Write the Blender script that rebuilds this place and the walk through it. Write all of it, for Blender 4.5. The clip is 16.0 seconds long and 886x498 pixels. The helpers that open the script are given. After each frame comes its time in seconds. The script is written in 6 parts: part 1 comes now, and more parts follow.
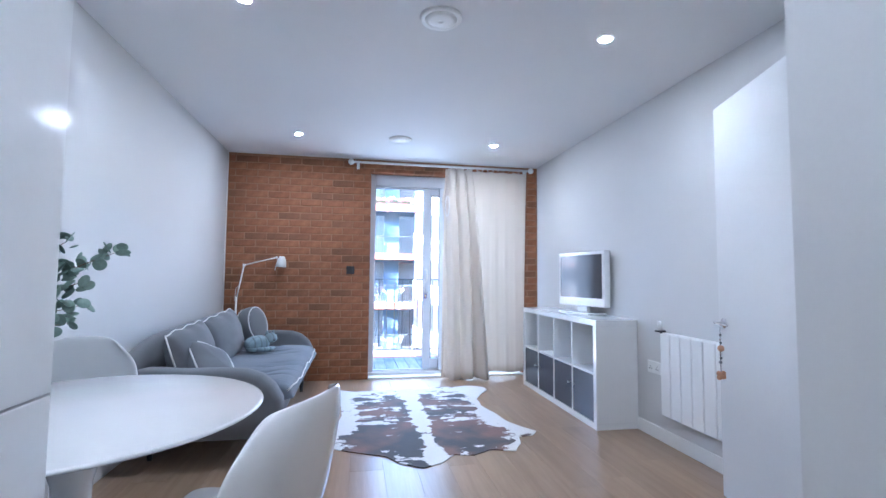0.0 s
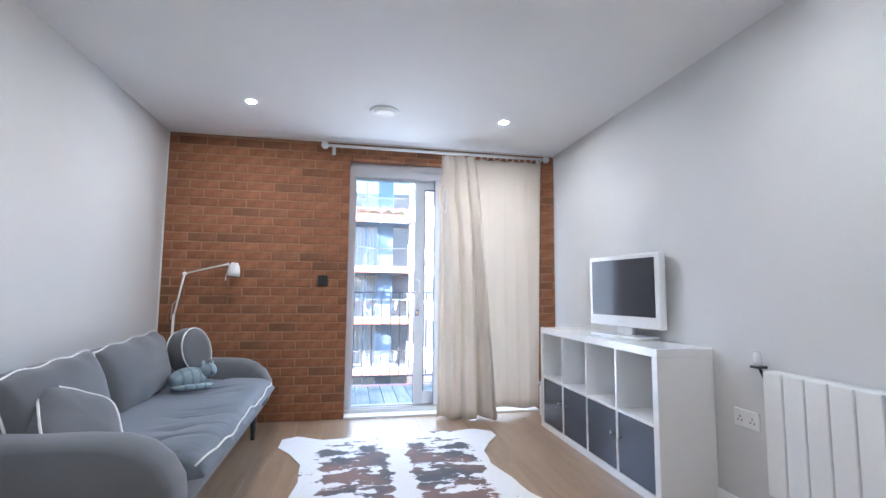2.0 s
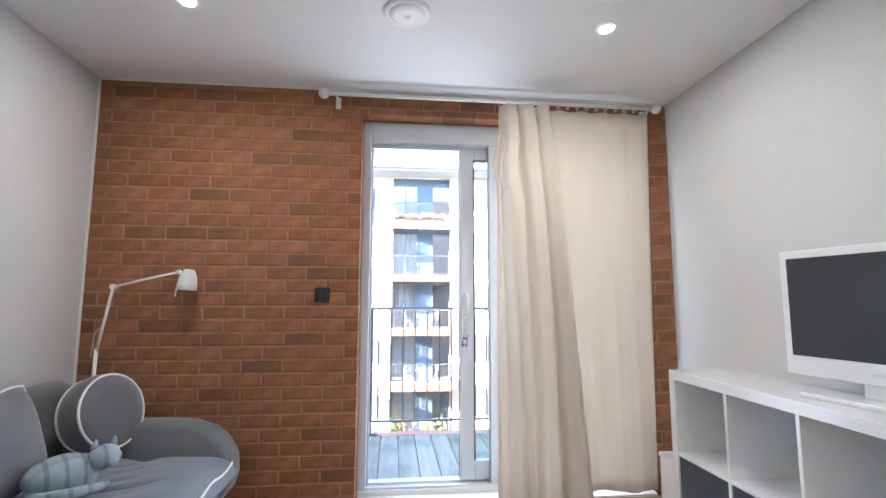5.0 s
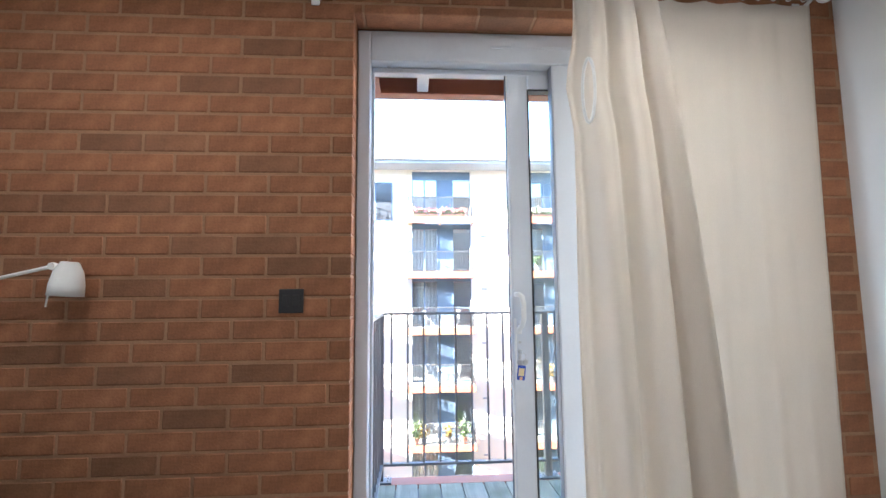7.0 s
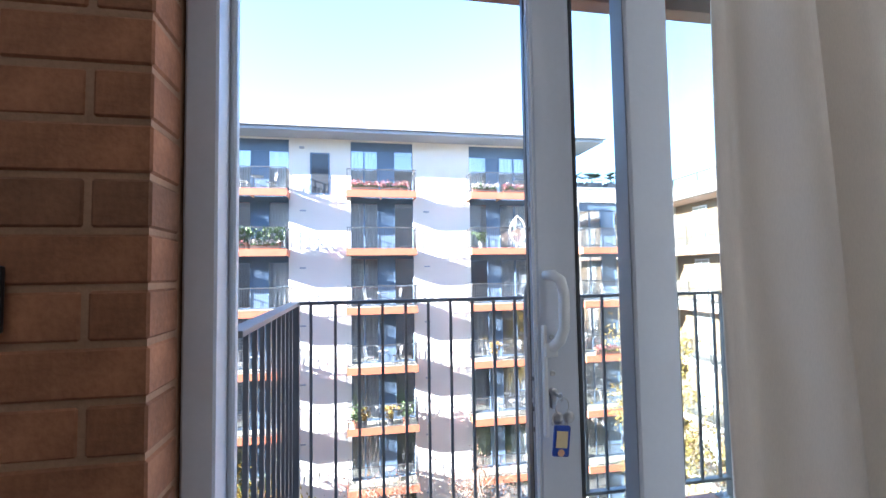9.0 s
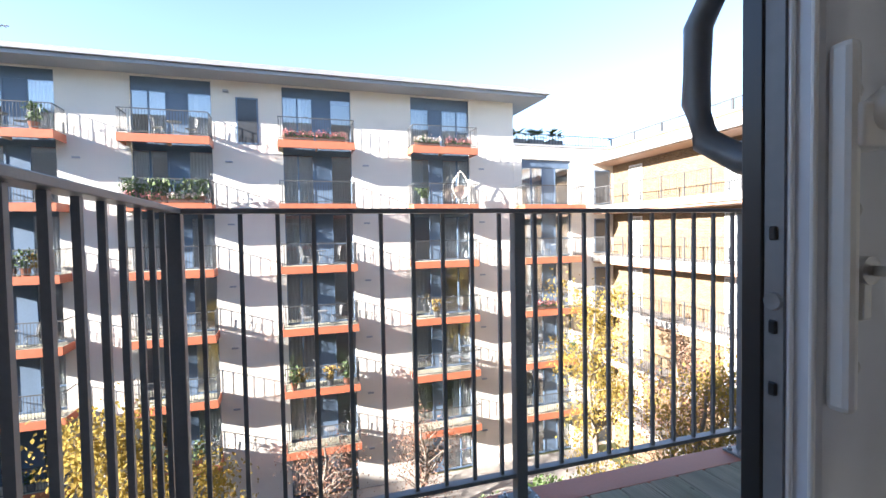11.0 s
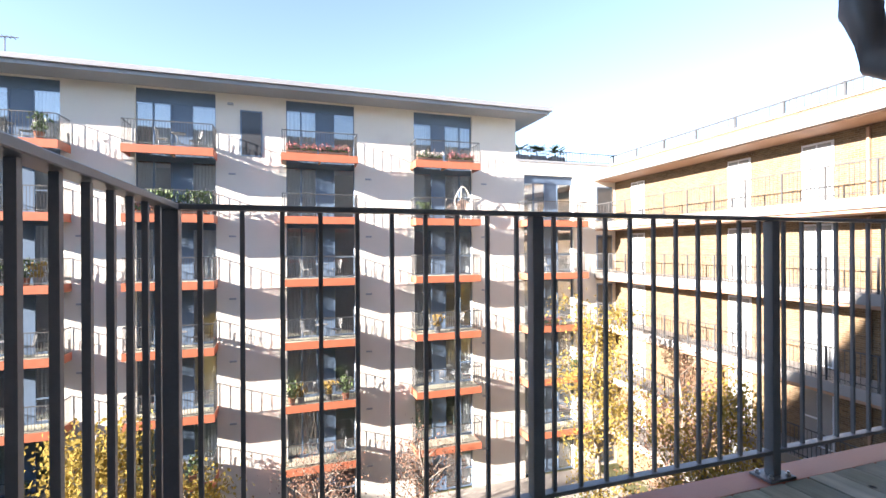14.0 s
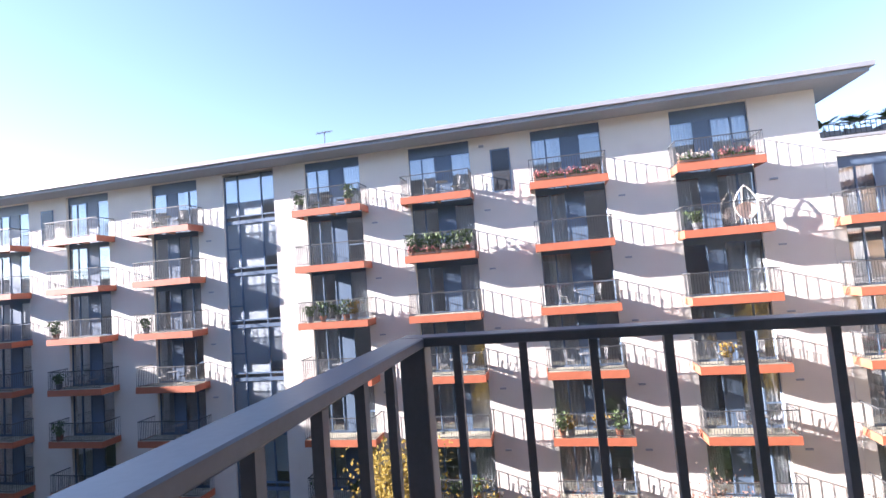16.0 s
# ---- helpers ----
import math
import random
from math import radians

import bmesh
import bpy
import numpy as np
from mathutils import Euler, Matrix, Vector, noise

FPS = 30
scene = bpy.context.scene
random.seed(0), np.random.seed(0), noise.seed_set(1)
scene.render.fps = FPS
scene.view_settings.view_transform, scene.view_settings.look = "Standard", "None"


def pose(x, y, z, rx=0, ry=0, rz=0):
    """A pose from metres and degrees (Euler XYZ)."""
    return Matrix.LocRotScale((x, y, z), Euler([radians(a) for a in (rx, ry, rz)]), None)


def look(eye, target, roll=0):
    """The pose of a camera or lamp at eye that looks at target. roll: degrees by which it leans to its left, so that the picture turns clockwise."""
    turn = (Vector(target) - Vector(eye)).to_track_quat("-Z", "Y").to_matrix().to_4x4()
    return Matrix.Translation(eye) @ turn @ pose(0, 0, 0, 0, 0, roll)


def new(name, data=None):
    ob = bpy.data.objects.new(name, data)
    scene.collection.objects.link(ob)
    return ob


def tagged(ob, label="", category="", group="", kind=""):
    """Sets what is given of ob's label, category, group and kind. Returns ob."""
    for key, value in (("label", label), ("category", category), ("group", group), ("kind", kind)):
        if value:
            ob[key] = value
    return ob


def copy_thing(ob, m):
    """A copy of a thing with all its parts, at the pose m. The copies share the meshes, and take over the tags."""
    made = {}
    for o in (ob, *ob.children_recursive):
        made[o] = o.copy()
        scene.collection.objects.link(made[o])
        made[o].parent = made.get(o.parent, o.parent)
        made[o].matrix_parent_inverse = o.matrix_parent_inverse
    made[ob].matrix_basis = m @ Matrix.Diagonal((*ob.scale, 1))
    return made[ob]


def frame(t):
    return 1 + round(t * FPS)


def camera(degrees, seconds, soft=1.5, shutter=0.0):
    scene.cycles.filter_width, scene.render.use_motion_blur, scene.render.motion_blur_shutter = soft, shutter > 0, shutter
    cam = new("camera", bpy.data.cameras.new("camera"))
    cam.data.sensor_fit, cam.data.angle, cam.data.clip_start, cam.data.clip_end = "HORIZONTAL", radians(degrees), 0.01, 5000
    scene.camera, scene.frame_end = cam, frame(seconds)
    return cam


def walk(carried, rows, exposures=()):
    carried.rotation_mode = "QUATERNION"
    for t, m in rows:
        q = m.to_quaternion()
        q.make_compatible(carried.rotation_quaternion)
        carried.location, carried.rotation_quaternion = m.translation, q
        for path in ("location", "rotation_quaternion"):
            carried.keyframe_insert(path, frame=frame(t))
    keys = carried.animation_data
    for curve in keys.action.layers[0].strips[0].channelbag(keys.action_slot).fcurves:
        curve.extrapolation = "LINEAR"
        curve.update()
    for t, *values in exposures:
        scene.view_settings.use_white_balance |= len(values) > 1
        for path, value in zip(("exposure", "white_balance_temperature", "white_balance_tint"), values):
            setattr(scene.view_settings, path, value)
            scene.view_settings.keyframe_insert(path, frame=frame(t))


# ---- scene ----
cam = camera(87.3, 16.0)
PATH = [
    (0, (1.364, -5.203, 1.114), (1.728, -3.241, 1.237), 0.5),
    (0.5, (1.403, -4.918, 1.112), (1.812, -2.97, 1.309), -1.2),
    (1, (1.492, -4.66, 1.093), (1.814, -2.695, 1.285), -1.1),
    (1.5, (1.539, -4.432, 1.1), (1.801, -2.46, 1.309), -0.8),
    (2, (1.544, -4.194, 1.098), (1.927, -2.24, 1.281), 0.5),
    (2.5, (1.555, -3.948, 1.125), (1.917, -1.991, 1.322), -0.5),
    (3, (1.604, -3.699, 1.118), (1.759, -1.715, 1.311), -0.5),
    (3.5, (1.686, -3.473, 1.153), (1.82, -1.488, 1.36), -0.1),
    (4, (1.701, -3.244, 1.139), (1.911, -1.268, 1.362), 0.1),
    (6.5, (1.723, -1.973, 1.198), (1.93, 0.006, 1.405), 0.06),
    (7, (1.732, -1.703, 1.198), (1.859, 0.282, 1.402), -0.48),
    (7.5, (1.749, -1.505, 1.21), (1.881, 0.481, 1.397), -0.93),
    (8, (1.744, -1.238, 1.22), (2.003, 0.738, 1.393), -1.64),
    (10.5, (1.837, -0.111, 1.091), (2.319, 1.829, 1.057), -0.3),
    (11, (1.836, -0.014, 1.002), (2.462, 1.884, 0.935), -1.0),
    (11.5, (1.759, 0.032, 0.912), (2.549, 1.866, 0.814), -1.4),
    (12, (1.706, 0.004, 0.83), (2.661, 1.757, 0.699), -1.4),
    (12.5, (1.674, -0.028, 0.818), (2.737, 1.662, 0.682), -1.1),
    (13, (1.669, -0.045, 0.816), (2.743, 1.638, 0.685), -0.7),
    (13.5, (1.718, -0.006, 0.852), (2.671, 1.751, 0.773), -0.8),
    (14, (1.824, 0.096, 0.961), (2.448, 1.996, 0.96), -0.3),
    (14.5, (1.856, 0.265, 1.042), (2.147, 2.243, 1.077), 0.7),
    (15, (1.817, 0.431, 1.128), (1.949, 2.426, 1.188), -0.72),
    (15.5, (1.775, 0.562, 1.17), (1.742, 2.559, 1.294), -2.95),
    (16, (1.737, 0.786, 1.181), (1.32, 2.738, 1.318), -4.61),
]
EXPOSURES = [(0.0, 5.35, 4950, 12), (1.5, 5.35, 5350, 12), (3.0, 5.36, 6000, 12), (4.2, 5.28, 6150, 12), (6.5, 5.02, 6050, 10), (7.0, 4.9, 6050, 10), (7.5, 4.68, 5800, 10), (8.2, 4.35, 5450, 11), (10.3, 2.86, 6200, 13), (12.5, 2.82, 6620, 14), (14.0, 2.72, 6750, 16), (15.0, 2.58, 6400, 18), (16.0, 2.54, 6200, 23)]
walk(cam, [(t, look(eye, target, roll)) for t, eye, target, roll in PATH], EXPOSURES)


# ---- world, sun, large lights ----
SUN_WAY = Vector((4.1, 1.0, -1.36)).normalized()      # the way the sunlight travels
world = bpy.data.worlds.new("world")
scene.world = world
world.use_nodes = True
wn = world.node_tree.nodes
sky = wn.new("ShaderNodeTexSky")
sky.sky_type = "NISHITA"
sky.sun_disc = False
sky.sun_elevation = math.asin(-SUN_WAY.z)
sky.sun_rotation = math.atan2(-SUN_WAY.x, -SUN_WAY.y)
sky.air_density, sky.dust_density, sky.ozone_density = 1.0, 0.1, 1.0
sky.altitude = 2000
wn["Background"].inputs[1].default_value = 0.082
world.node_tree.links.new(sky.outputs[0], wn["Background"].inputs[0])

sun_data = bpy.data.lights.new("sun", "SUN")
sun_data.energy, sun_data.angle, sun_data.color = 4.6, radians(0.6), (1.0, 0.945, 0.86)
sun_lamp = new("sun", sun_data)
sun_lamp.matrix_world = look((-60, -15, 40), Vector((-60, -15, 40)) + SUN_WAY)

# daylight that the sky sends through the balcony doorway
sky_in = bpy.data.lights.new("doorway_daylight", "AREA")
sky_in.shape, sky_in.size, sky_in.size_y = "RECTANGLE", 1.64, 2.06
sky_in.energy, sky_in.color = 0.9, (0.83, 0.92, 1.0)
door_lamp = new("doorway_daylight", sky_in)
door_lamp.matrix_world = look((2.4, 0.108, 1.1), (2.4, -3.0, 1.1))

# the last one is out of view, added to light the hallway
DOWNLIGHTS = [(0.81, -0.79), (2.69, -0.79), (0.81, -2.92), (2.69, -2.92), (1.3, -5.0)]
for dx, dy in DOWNLIGHTS:
    spot = bpy.data.lights.new("downlight_beam", "SPOT")
    spot.energy, spot.spot_size, spot.spot_blend, spot.shadow_soft_size = 0.22, radians(145), 0.8, 0.03
    spot.color = (1.0, 0.95, 0.88)
    new("downlight_beam", spot).matrix_world = look((dx, dy, 2.415), (dx, dy + 0.001, 0))

# ---- materials ----
MATS = {}


def nodes_of(name):
    m = bpy.data.materials.new(name)
    m.use_nodes = True
    return m, m.node_tree.nodes, m.node_tree.links, m.node_tree.nodes["Principled BSDF"]


def surface(name, color, rough=0.5, metal=0.0, vary=0.12, scale=6.0, fine=90.0, bump=0.1, spec=0.5, coat=0.0, sheen=0.0,
            random_piece=0.0, stretch=(1, 1, 1), depth=0.004, stain=None, stain_scale=1.3, stain_size=0.5):
    """A surface with broad variation, fine grain, relief, and uneven gloss."""
    m, n, l, p = nodes_of(name)
    tc = n.new("ShaderNodeTexCoord")
    mp = n.new("ShaderNodeMapping")
    mp.inputs["Scale"].default_value = stretch
    l.new(tc.outputs["Object"], mp.inputs["Vector"])
    broad = n.new("ShaderNodeTexNoise")
    broad.inputs["Scale"].default_value, broad.inputs["Detail"].default_value = scale, 6
    grain = n.new("ShaderNodeTexNoise")
    grain.inputs["Scale"].default_value, grain.inputs["Detail"].default_value = fine, 5
    geo = n.new("ShaderNodeNewGeometry")
    l.new(mp.outputs[0], broad.inputs["Vector"])
    l.new(mp.outputs[0], grain.inputs["Vector"])
    mix = n.new("ShaderNodeMath")
    mix.operation = "MULTIPLY_ADD"
    mix.inputs[1].default_value = 0.65
    l.new(broad.outputs[0], mix.inputs[0])
    half = n.new("ShaderNodeMath")
    half.operation = "MULTIPLY"
    half.inputs[1].default_value = 0.35
    l.new(grain.outputs[0], half.inputs[0])
    l.new(half.outputs[0], mix.inputs[2])
    ramp = n.new("ShaderNodeValToRGB")
    lo, hi = [c * (1 - vary) for c in color], [min(1, c * (1 + vary)) for c in color]
    ramp.color_ramp.elements[0].position, ramp.color_ramp.elements[0].color = 0.3, (*lo, 1)
    ramp.color_ramp.elements[1].position, ramp.color_ramp.elements[1].color = 0.7, (*hi, 1)
    l.new(mix.outputs[0], ramp.inputs[0])
    out = ramp.outputs[0]
    if stain:
        big = n.new("ShaderNodeTexNoise")
        big.inputs["Scale"].default_value, big.inputs["Detail"].default_value = stain_scale, 8
        l.new(mp.outputs[0], big.inputs["Vector"])
        cut = n.new("ShaderNodeMapRange")
        cut.inputs[1].default_value, cut.inputs[2].default_value = 1 - stain_size, 1 - stain_size + 0.2
        l.new(big.outputs[0], cut.inputs[0])
        blend = n.new("ShaderNodeMix")
        blend.data_type = "RGBA"
        blend.inputs[7].default_value = (*stain, 1)
        l.new(cut.outputs[0], blend.inputs[0])
        l.new(out, blend.inputs[6])
        out = blend.outputs[2]
    if random_piece:
        info = n.new("ShaderNodeObjectInfo")
        hsv = n.new("ShaderNodeHueSaturation")
        span = n.new("ShaderNodeMapRange")
        span.inputs[3].default_value, span.inputs[4].default_value = 1 - random_piece, 1 + random_piece
        l.new(info.outputs["Random"], span.inputs[0])
        l.new(span.outputs[0], hsv.inputs["Value"])
        l.new(out, hsv.inputs["Color"])
        out = hsv.outputs[0]
    l.new(out, p.inputs["Base Color"])
    rr = n.new("ShaderNodeMapRange")
    rr.inputs[3].default_value, rr.inputs[4].default_value = max(0.02, rough - 0.09), min(1, rough + 0.09)
    l.new(broad.outputs[0], rr.inputs[0])
    l.new(rr.outputs[0], p.inputs["Roughness"])
    p.inputs["Metallic"].default_value = metal
    p.inputs["Specular IOR Level"].default_value = spec
    p.inputs["Coat Weight"].default_value = coat
    p.inputs["Sheen Weight"].default_value = sheen
    if bump:
        b = n.new("ShaderNodeBump")
        b.inputs["Strength"].default_value, b.inputs["Distance"].default_value = bump, depth
        l.new(mix.outputs[0], b.inputs["Height"])
        l.new(b.outputs[0], p.inputs["Normal"])
    MATS[name] = m
    return m


def glass(name, tint=(0.93, 0.96, 0.95), mirror=0.04):
    m, n, l, p = nodes_of(name)
    clear, gloss, mix, face = (n.new("ShaderNodeBsdfTransparent"), n.new("ShaderNodeBsdfGlossy"), n.new("ShaderNodeMixShader"), n.new("ShaderNodeLayerWeight"))
    power, scaled = n.new("ShaderNodeMath"), n.new("ShaderNodeMath")
    clear.inputs[0].default_value = (*tint, 1)
    gloss.inputs["Roughness"].default_value = 0.02
    face.inputs[0].default_value = 0.5
    power.operation, power.inputs[1].default_value = "POWER", 4.0
    scaled.operation, scaled.inputs[1].default_value, scaled.inputs[2].default_value = "MULTIPLY_ADD", 1 - mirror, mirror
    l.new(face.outputs["Facing"], power.inputs[0])
    l.new(power.outputs[0], scaled.inputs[0])
    l.new(scaled.outputs[0], mix.inputs[0])
    l.new(clear.outputs[0], mix.inputs[1])
    l.new(gloss.outputs[0], mix.inputs[2])
    l.new(mix.outputs[0], n["Material Output"].inputs[0])
    return m


def glow(name, color, strength):
    m, n, l, p = nodes_of(name)
    p.inputs["Base Color"].default_value = (*color, 1)
    p.inputs["Emission Color"].default_value = (*color, 1)
    p.inputs["Emission Strength"].default_value = strength
    return m


def wood_planks(name, light, dark, along="Y", spread=0.17, rough=0.36, moss=None):
    """Oak with grain drawn out along the board, shifted from board to board."""
    m, n, l, p = nodes_of(name)
    tc, info, add, mp = n.new("ShaderNodeTexCoord"), n.new("ShaderNodeObjectInfo"), n.new("ShaderNodeVectorMath"), n.new("ShaderNodeMapping")
    scale_v = n.new("ShaderNodeVectorMath")
    scale_v.operation = "SCALE"
    scale_v.inputs[0].default_value = (7.3, 3.1, 1.7)
    l.new(info.outputs["Random"], scale_v.inputs["Scale"])
    l.new(tc.outputs["Object"], add.inputs[0])
    l.new(scale_v.outputs[0], add.inputs[1])
    mp.inputs["Scale"].default_value = (14, 0.9, 14) if along == "Y" else (0.9, 14, 14)
    l.new(add.outputs[0], mp.inputs["Vector"])
    g, f = n.new("ShaderNodeTexNoise"), n.new("ShaderNodeTexNoise")
    g.inputs["Scale"].default_value, g.inputs["Detail"].default_value, g.inputs["Distortion"].default_value = 1.0, 8, 1.2
    f.inputs["Scale"].default_value, f.inputs["Detail"].default_value = 9.0, 4
    l.new(mp.outputs[0], g.inputs["Vector"])
    l.new(mp.outputs[0], f.inputs["Vector"])
    mix = n.new("ShaderNodeMath")
    mix.operation = "ADD"
    half = n.new("ShaderNodeMath")
    half.operation = "MULTIPLY"
    half.inputs[1].default_value = 0.35
    l.new(f.outputs[0], half.inputs[0])
    l.new(g.outputs[0], mix.inputs[0])
    l.new(half.outputs[0], mix.inputs[1])
    ramp = n.new("ShaderNodeValToRGB")
    ramp.color_ramp.elements[0].position, ramp.color_ramp.elements[0].color = 0.45, (*dark, 1)
    ramp.color_ramp.elements[1].position, ramp.color_ramp.elements[1].color = 0.85, (*light, 1)
    l.new(mix.outputs[0], ramp.inputs[0])
    hsv, span = n.new("ShaderNodeHueSaturation"), n.new("ShaderNodeMapRange")
    span.inputs[3].default_value, span.inputs[4].default_value = 1 - spread, 1 + spread
    l.new(info.outputs["Random"], span.inputs[0])
    l.new(span.outputs[0], hsv.inputs["Value"])
    l.new(ramp.outputs[0], hsv.inputs["Color"])
    out = hsv.outputs[0]
    if moss:
        grow, cut, tint = n.new("ShaderNodeTexNoise"), n.new("ShaderNodeMapRange"), n.new("ShaderNodeMix")
        grow.inputs["Scale"].default_value, grow.inputs["Detail"].default_value = 2.4, 7
        cut.inputs[1].default_value, cut.inputs[2].default_value, cut.inputs[4].default_value = 0.45, 0.75, 0.8
        tint.data_type = "RGBA"
        tint.inputs[7].default_value = (*moss, 1)
        l.new(add.outputs[0], grow.inputs["Vector"])
        l.new(grow.outputs[0], cut.inputs[0])
        l.new(cut.outputs[0], tint.inputs[0])
        l.new(out, tint.inputs[6])
        cells, ring, knot = n.new("ShaderNodeTexVoronoi"), n.new("ShaderNodeMapRange"), n.new("ShaderNodeMix")
        cells.inputs["Scale"].default_value = 5.5
        ring.inputs[1].default_value, ring.inputs[2].default_value = 0.10, 0.05
        knot.data_type = "RGBA"
        knot.inputs[7].default_value = (0.04, 0.036, 0.03, 1)
        l.new(add.outputs[0], cells.inputs["Vector"])
        l.new(cells.outputs["Distance"], ring.inputs[0])
        l.new(ring.outputs[0], knot.inputs[0])
        l.new(tint.outputs[2], knot.inputs[6])
        out = knot.outputs[2]
    l.new(out, p.inputs["Base Color"])
    p.inputs["Roughness"].default_value = rough
    b = n.new("ShaderNodeBump")
    b.inputs["Strength"].default_value, b.inputs["Distance"].default_value = 0.15, 0.002
    l.new(mix.outputs[0], b.inputs["Height"])
    l.new(b.outputs[0], p.inputs["Normal"])
    return m


def hide_material(name):
    """Cowhide: white with brown and black patches, mirrored loosely about the spine."""
    m, n, l, p = nodes_of(name)
    tc, sep, ab, com, mp = (n.new("ShaderNodeTexCoord"), n.new("ShaderNodeSeparateXYZ"), n.new("ShaderNodeMath"), n.new("ShaderNodeCombineXYZ"), n.new("ShaderNodeMapping"))
    l.new(tc.outputs["Object"], sep.inputs[0])
    ab.operation = "ABSOLUTE"
    wob = n.new("ShaderNodeTexNoise")
    wob.inputs["Scale"].default_value = 1.6
    l.new(tc.outputs["Object"], wob.inputs["Vector"])
    shift = n.new("ShaderNodeMath")
    shift.operation = "MULTIPLY_ADD"
    shift.inputs[1].default_value = 0.35
    l.new(wob.outputs[0], shift.inputs[0])
    l.new(sep.outputs[0], ab.inputs[0])
    l.new(ab.outputs[0], shift.inputs[2])
    l.new(shift.outputs[0], com.inputs[0])
    l.new(sep.outputs[1], com.inputs[1])
    mp.inputs["Scale"].default_value = (3.3, 5.6, 1)
    mp.inputs["Location"].default_value = (2.4, 0.6, 0)
    l.new(com.outputs[0], mp.inputs["Vector"])
    spots, tone, edge = n.new("ShaderNodeTexNoise"), n.new("ShaderNodeTexNoise"), n.new("ShaderNodeTexNoise")
    spots.inputs["Scale"].default_value, spots.inputs["Detail"].default_value, spots.inputs["Roughness"].default_value = 1.6, 6, 0.62
    l.new(mp.outputs[0], spots.inputs["Vector"])
    tone.inputs["Scale"].default_value, tone.inputs["Detail"].default_value = 2.6, 3
    l.new(tc.outputs["Object"], tone.inputs["Vector"])
    spine = n.new("ShaderNodeMapRange")                       # white spine and white rim
    spine.inputs[1].default_value, spine.inputs[2].default_value = 0.02, 0.09
    spine.inputs[3].default_value, spine.inputs[4].default_value = -0.25, 0.0
    l.new(ab.outputs[0], spine.inputs[0])
    rim = n.new("ShaderNodeMapRange")
    rim.inputs[1].default_value, rim.inputs[2].default_value = 0.46, 0.66
    rim.inputs[3].default_value, rim.inputs[4].default_value = 0.0, -0.3
    l.new(ab.outputs[0], rim.inputs[0])
    s1, s2 = n.new("ShaderNodeMath"), n.new("ShaderNodeMath")
    l.new(spots.outputs[0], s1.inputs[0])
    l.new(spine.outputs[0], s1.inputs[1])
    l.new(s1.outputs[0], s2.inputs[0])
    l.new(rim.outputs[0], s2.inputs[1])
    along, bias, s3 = n.new("ShaderNodeMapRange"), n.new("ShaderNodeValToRGB"), n.new("ShaderNodeMath")
    along.inputs[1].default_value, along.inputs[2].default_value = -1.0, 1.0
    l.new(sep.outputs[1], along.inputs[0])
    bias.color_ramp.elements[0].position, bias.color_ramp.elements[0].color = 0.10, (0.48, 0.48, 0.48, 1)
    bias.color_ramp.elements[1].position, bias.color_ramp.elements[1].color = 0.98, (0.30, 0.30, 0.30, 1)
    for where, value in ((0.2, 0.62), (0.36, 0.60), (0.45, 0.41), (0.56, 0.50), (0.72, 0.52), (0.84, 0.42)):
        bias.color_ramp.elements.new(where).color = (value, value, value, 1)
    l.new(along.outputs[0], bias.inputs[0])
    s3.operation = "MULTIPLY_ADD"
    s3.inputs[1].default_value = 0.9
    l.new(bias.outputs[0], s3.inputs[0])
    l.new(s2.outputs[0], s3.inputs[2])
    cut = n.new("ShaderNodeMapRange")
    cut.inputs[1].default_value, cut.inputs[2].default_value = 0.875, 0.90
    l.new(s3.outputs[0], cut.inputs[0])
    br = n.new("ShaderNodeValToRGB")
    br.color_ramp.elements[0].position, br.color_ramp.elements[0].color = 0.42, (0.016, 0.013, 0.015, 1)
    br.color_ramp.elements[1].position, br.color_ramp.elements[1].color = 0.6, (0.16, 0.062, 0.03, 1)
    l.new(tone.outputs[0], br.inputs[0])
    fur = n.new("ShaderNodeTexNoise")
    fur.inputs["Scale"].default_value = 160
    fmap = n.new("ShaderNodeMapping")
    fmap.inputs["Scale"].default_value = (1, 0.15, 1)
    l.new(tc.outputs["Object"], fmap.inputs["Vector"])
    l.new(fmap.outputs[0], fur.inputs["Vector"])
    wr = n.new("ShaderNodeValToRGB")
    wr.color_ramp.elements[0].color, wr.color_ramp.elements[1].color = (0.68, 0.66, 0.63, 1), (0.86, 0.85, 0.82, 1)
    l.new(fur.outputs[0], wr.inputs[0])
    mix = n.new("ShaderNodeMix")
    mix.data_type = "RGBA"
    l.new(cut.outputs[0], mix.inputs[0])
    l.new(wr.outputs[0], mix.inputs[6])
    l.new(br.outputs[0], mix.inputs[7])
    l.new(mix.outputs[2], p.inputs["Base Color"])
    p.inputs["Roughness"].default_value = 0.75
    p.inputs["Sheen Weight"].default_value = 0.3
    b = n.new("ShaderNodeBump")
    b.inputs["Strength"].default_value, b.inputs["Distance"].default_value = 0.4, 0.003
    l.new(fur.outputs[0], b.inputs["Height"])
    l.new(b.outputs[0], p.inputs["Normal"])
    return m


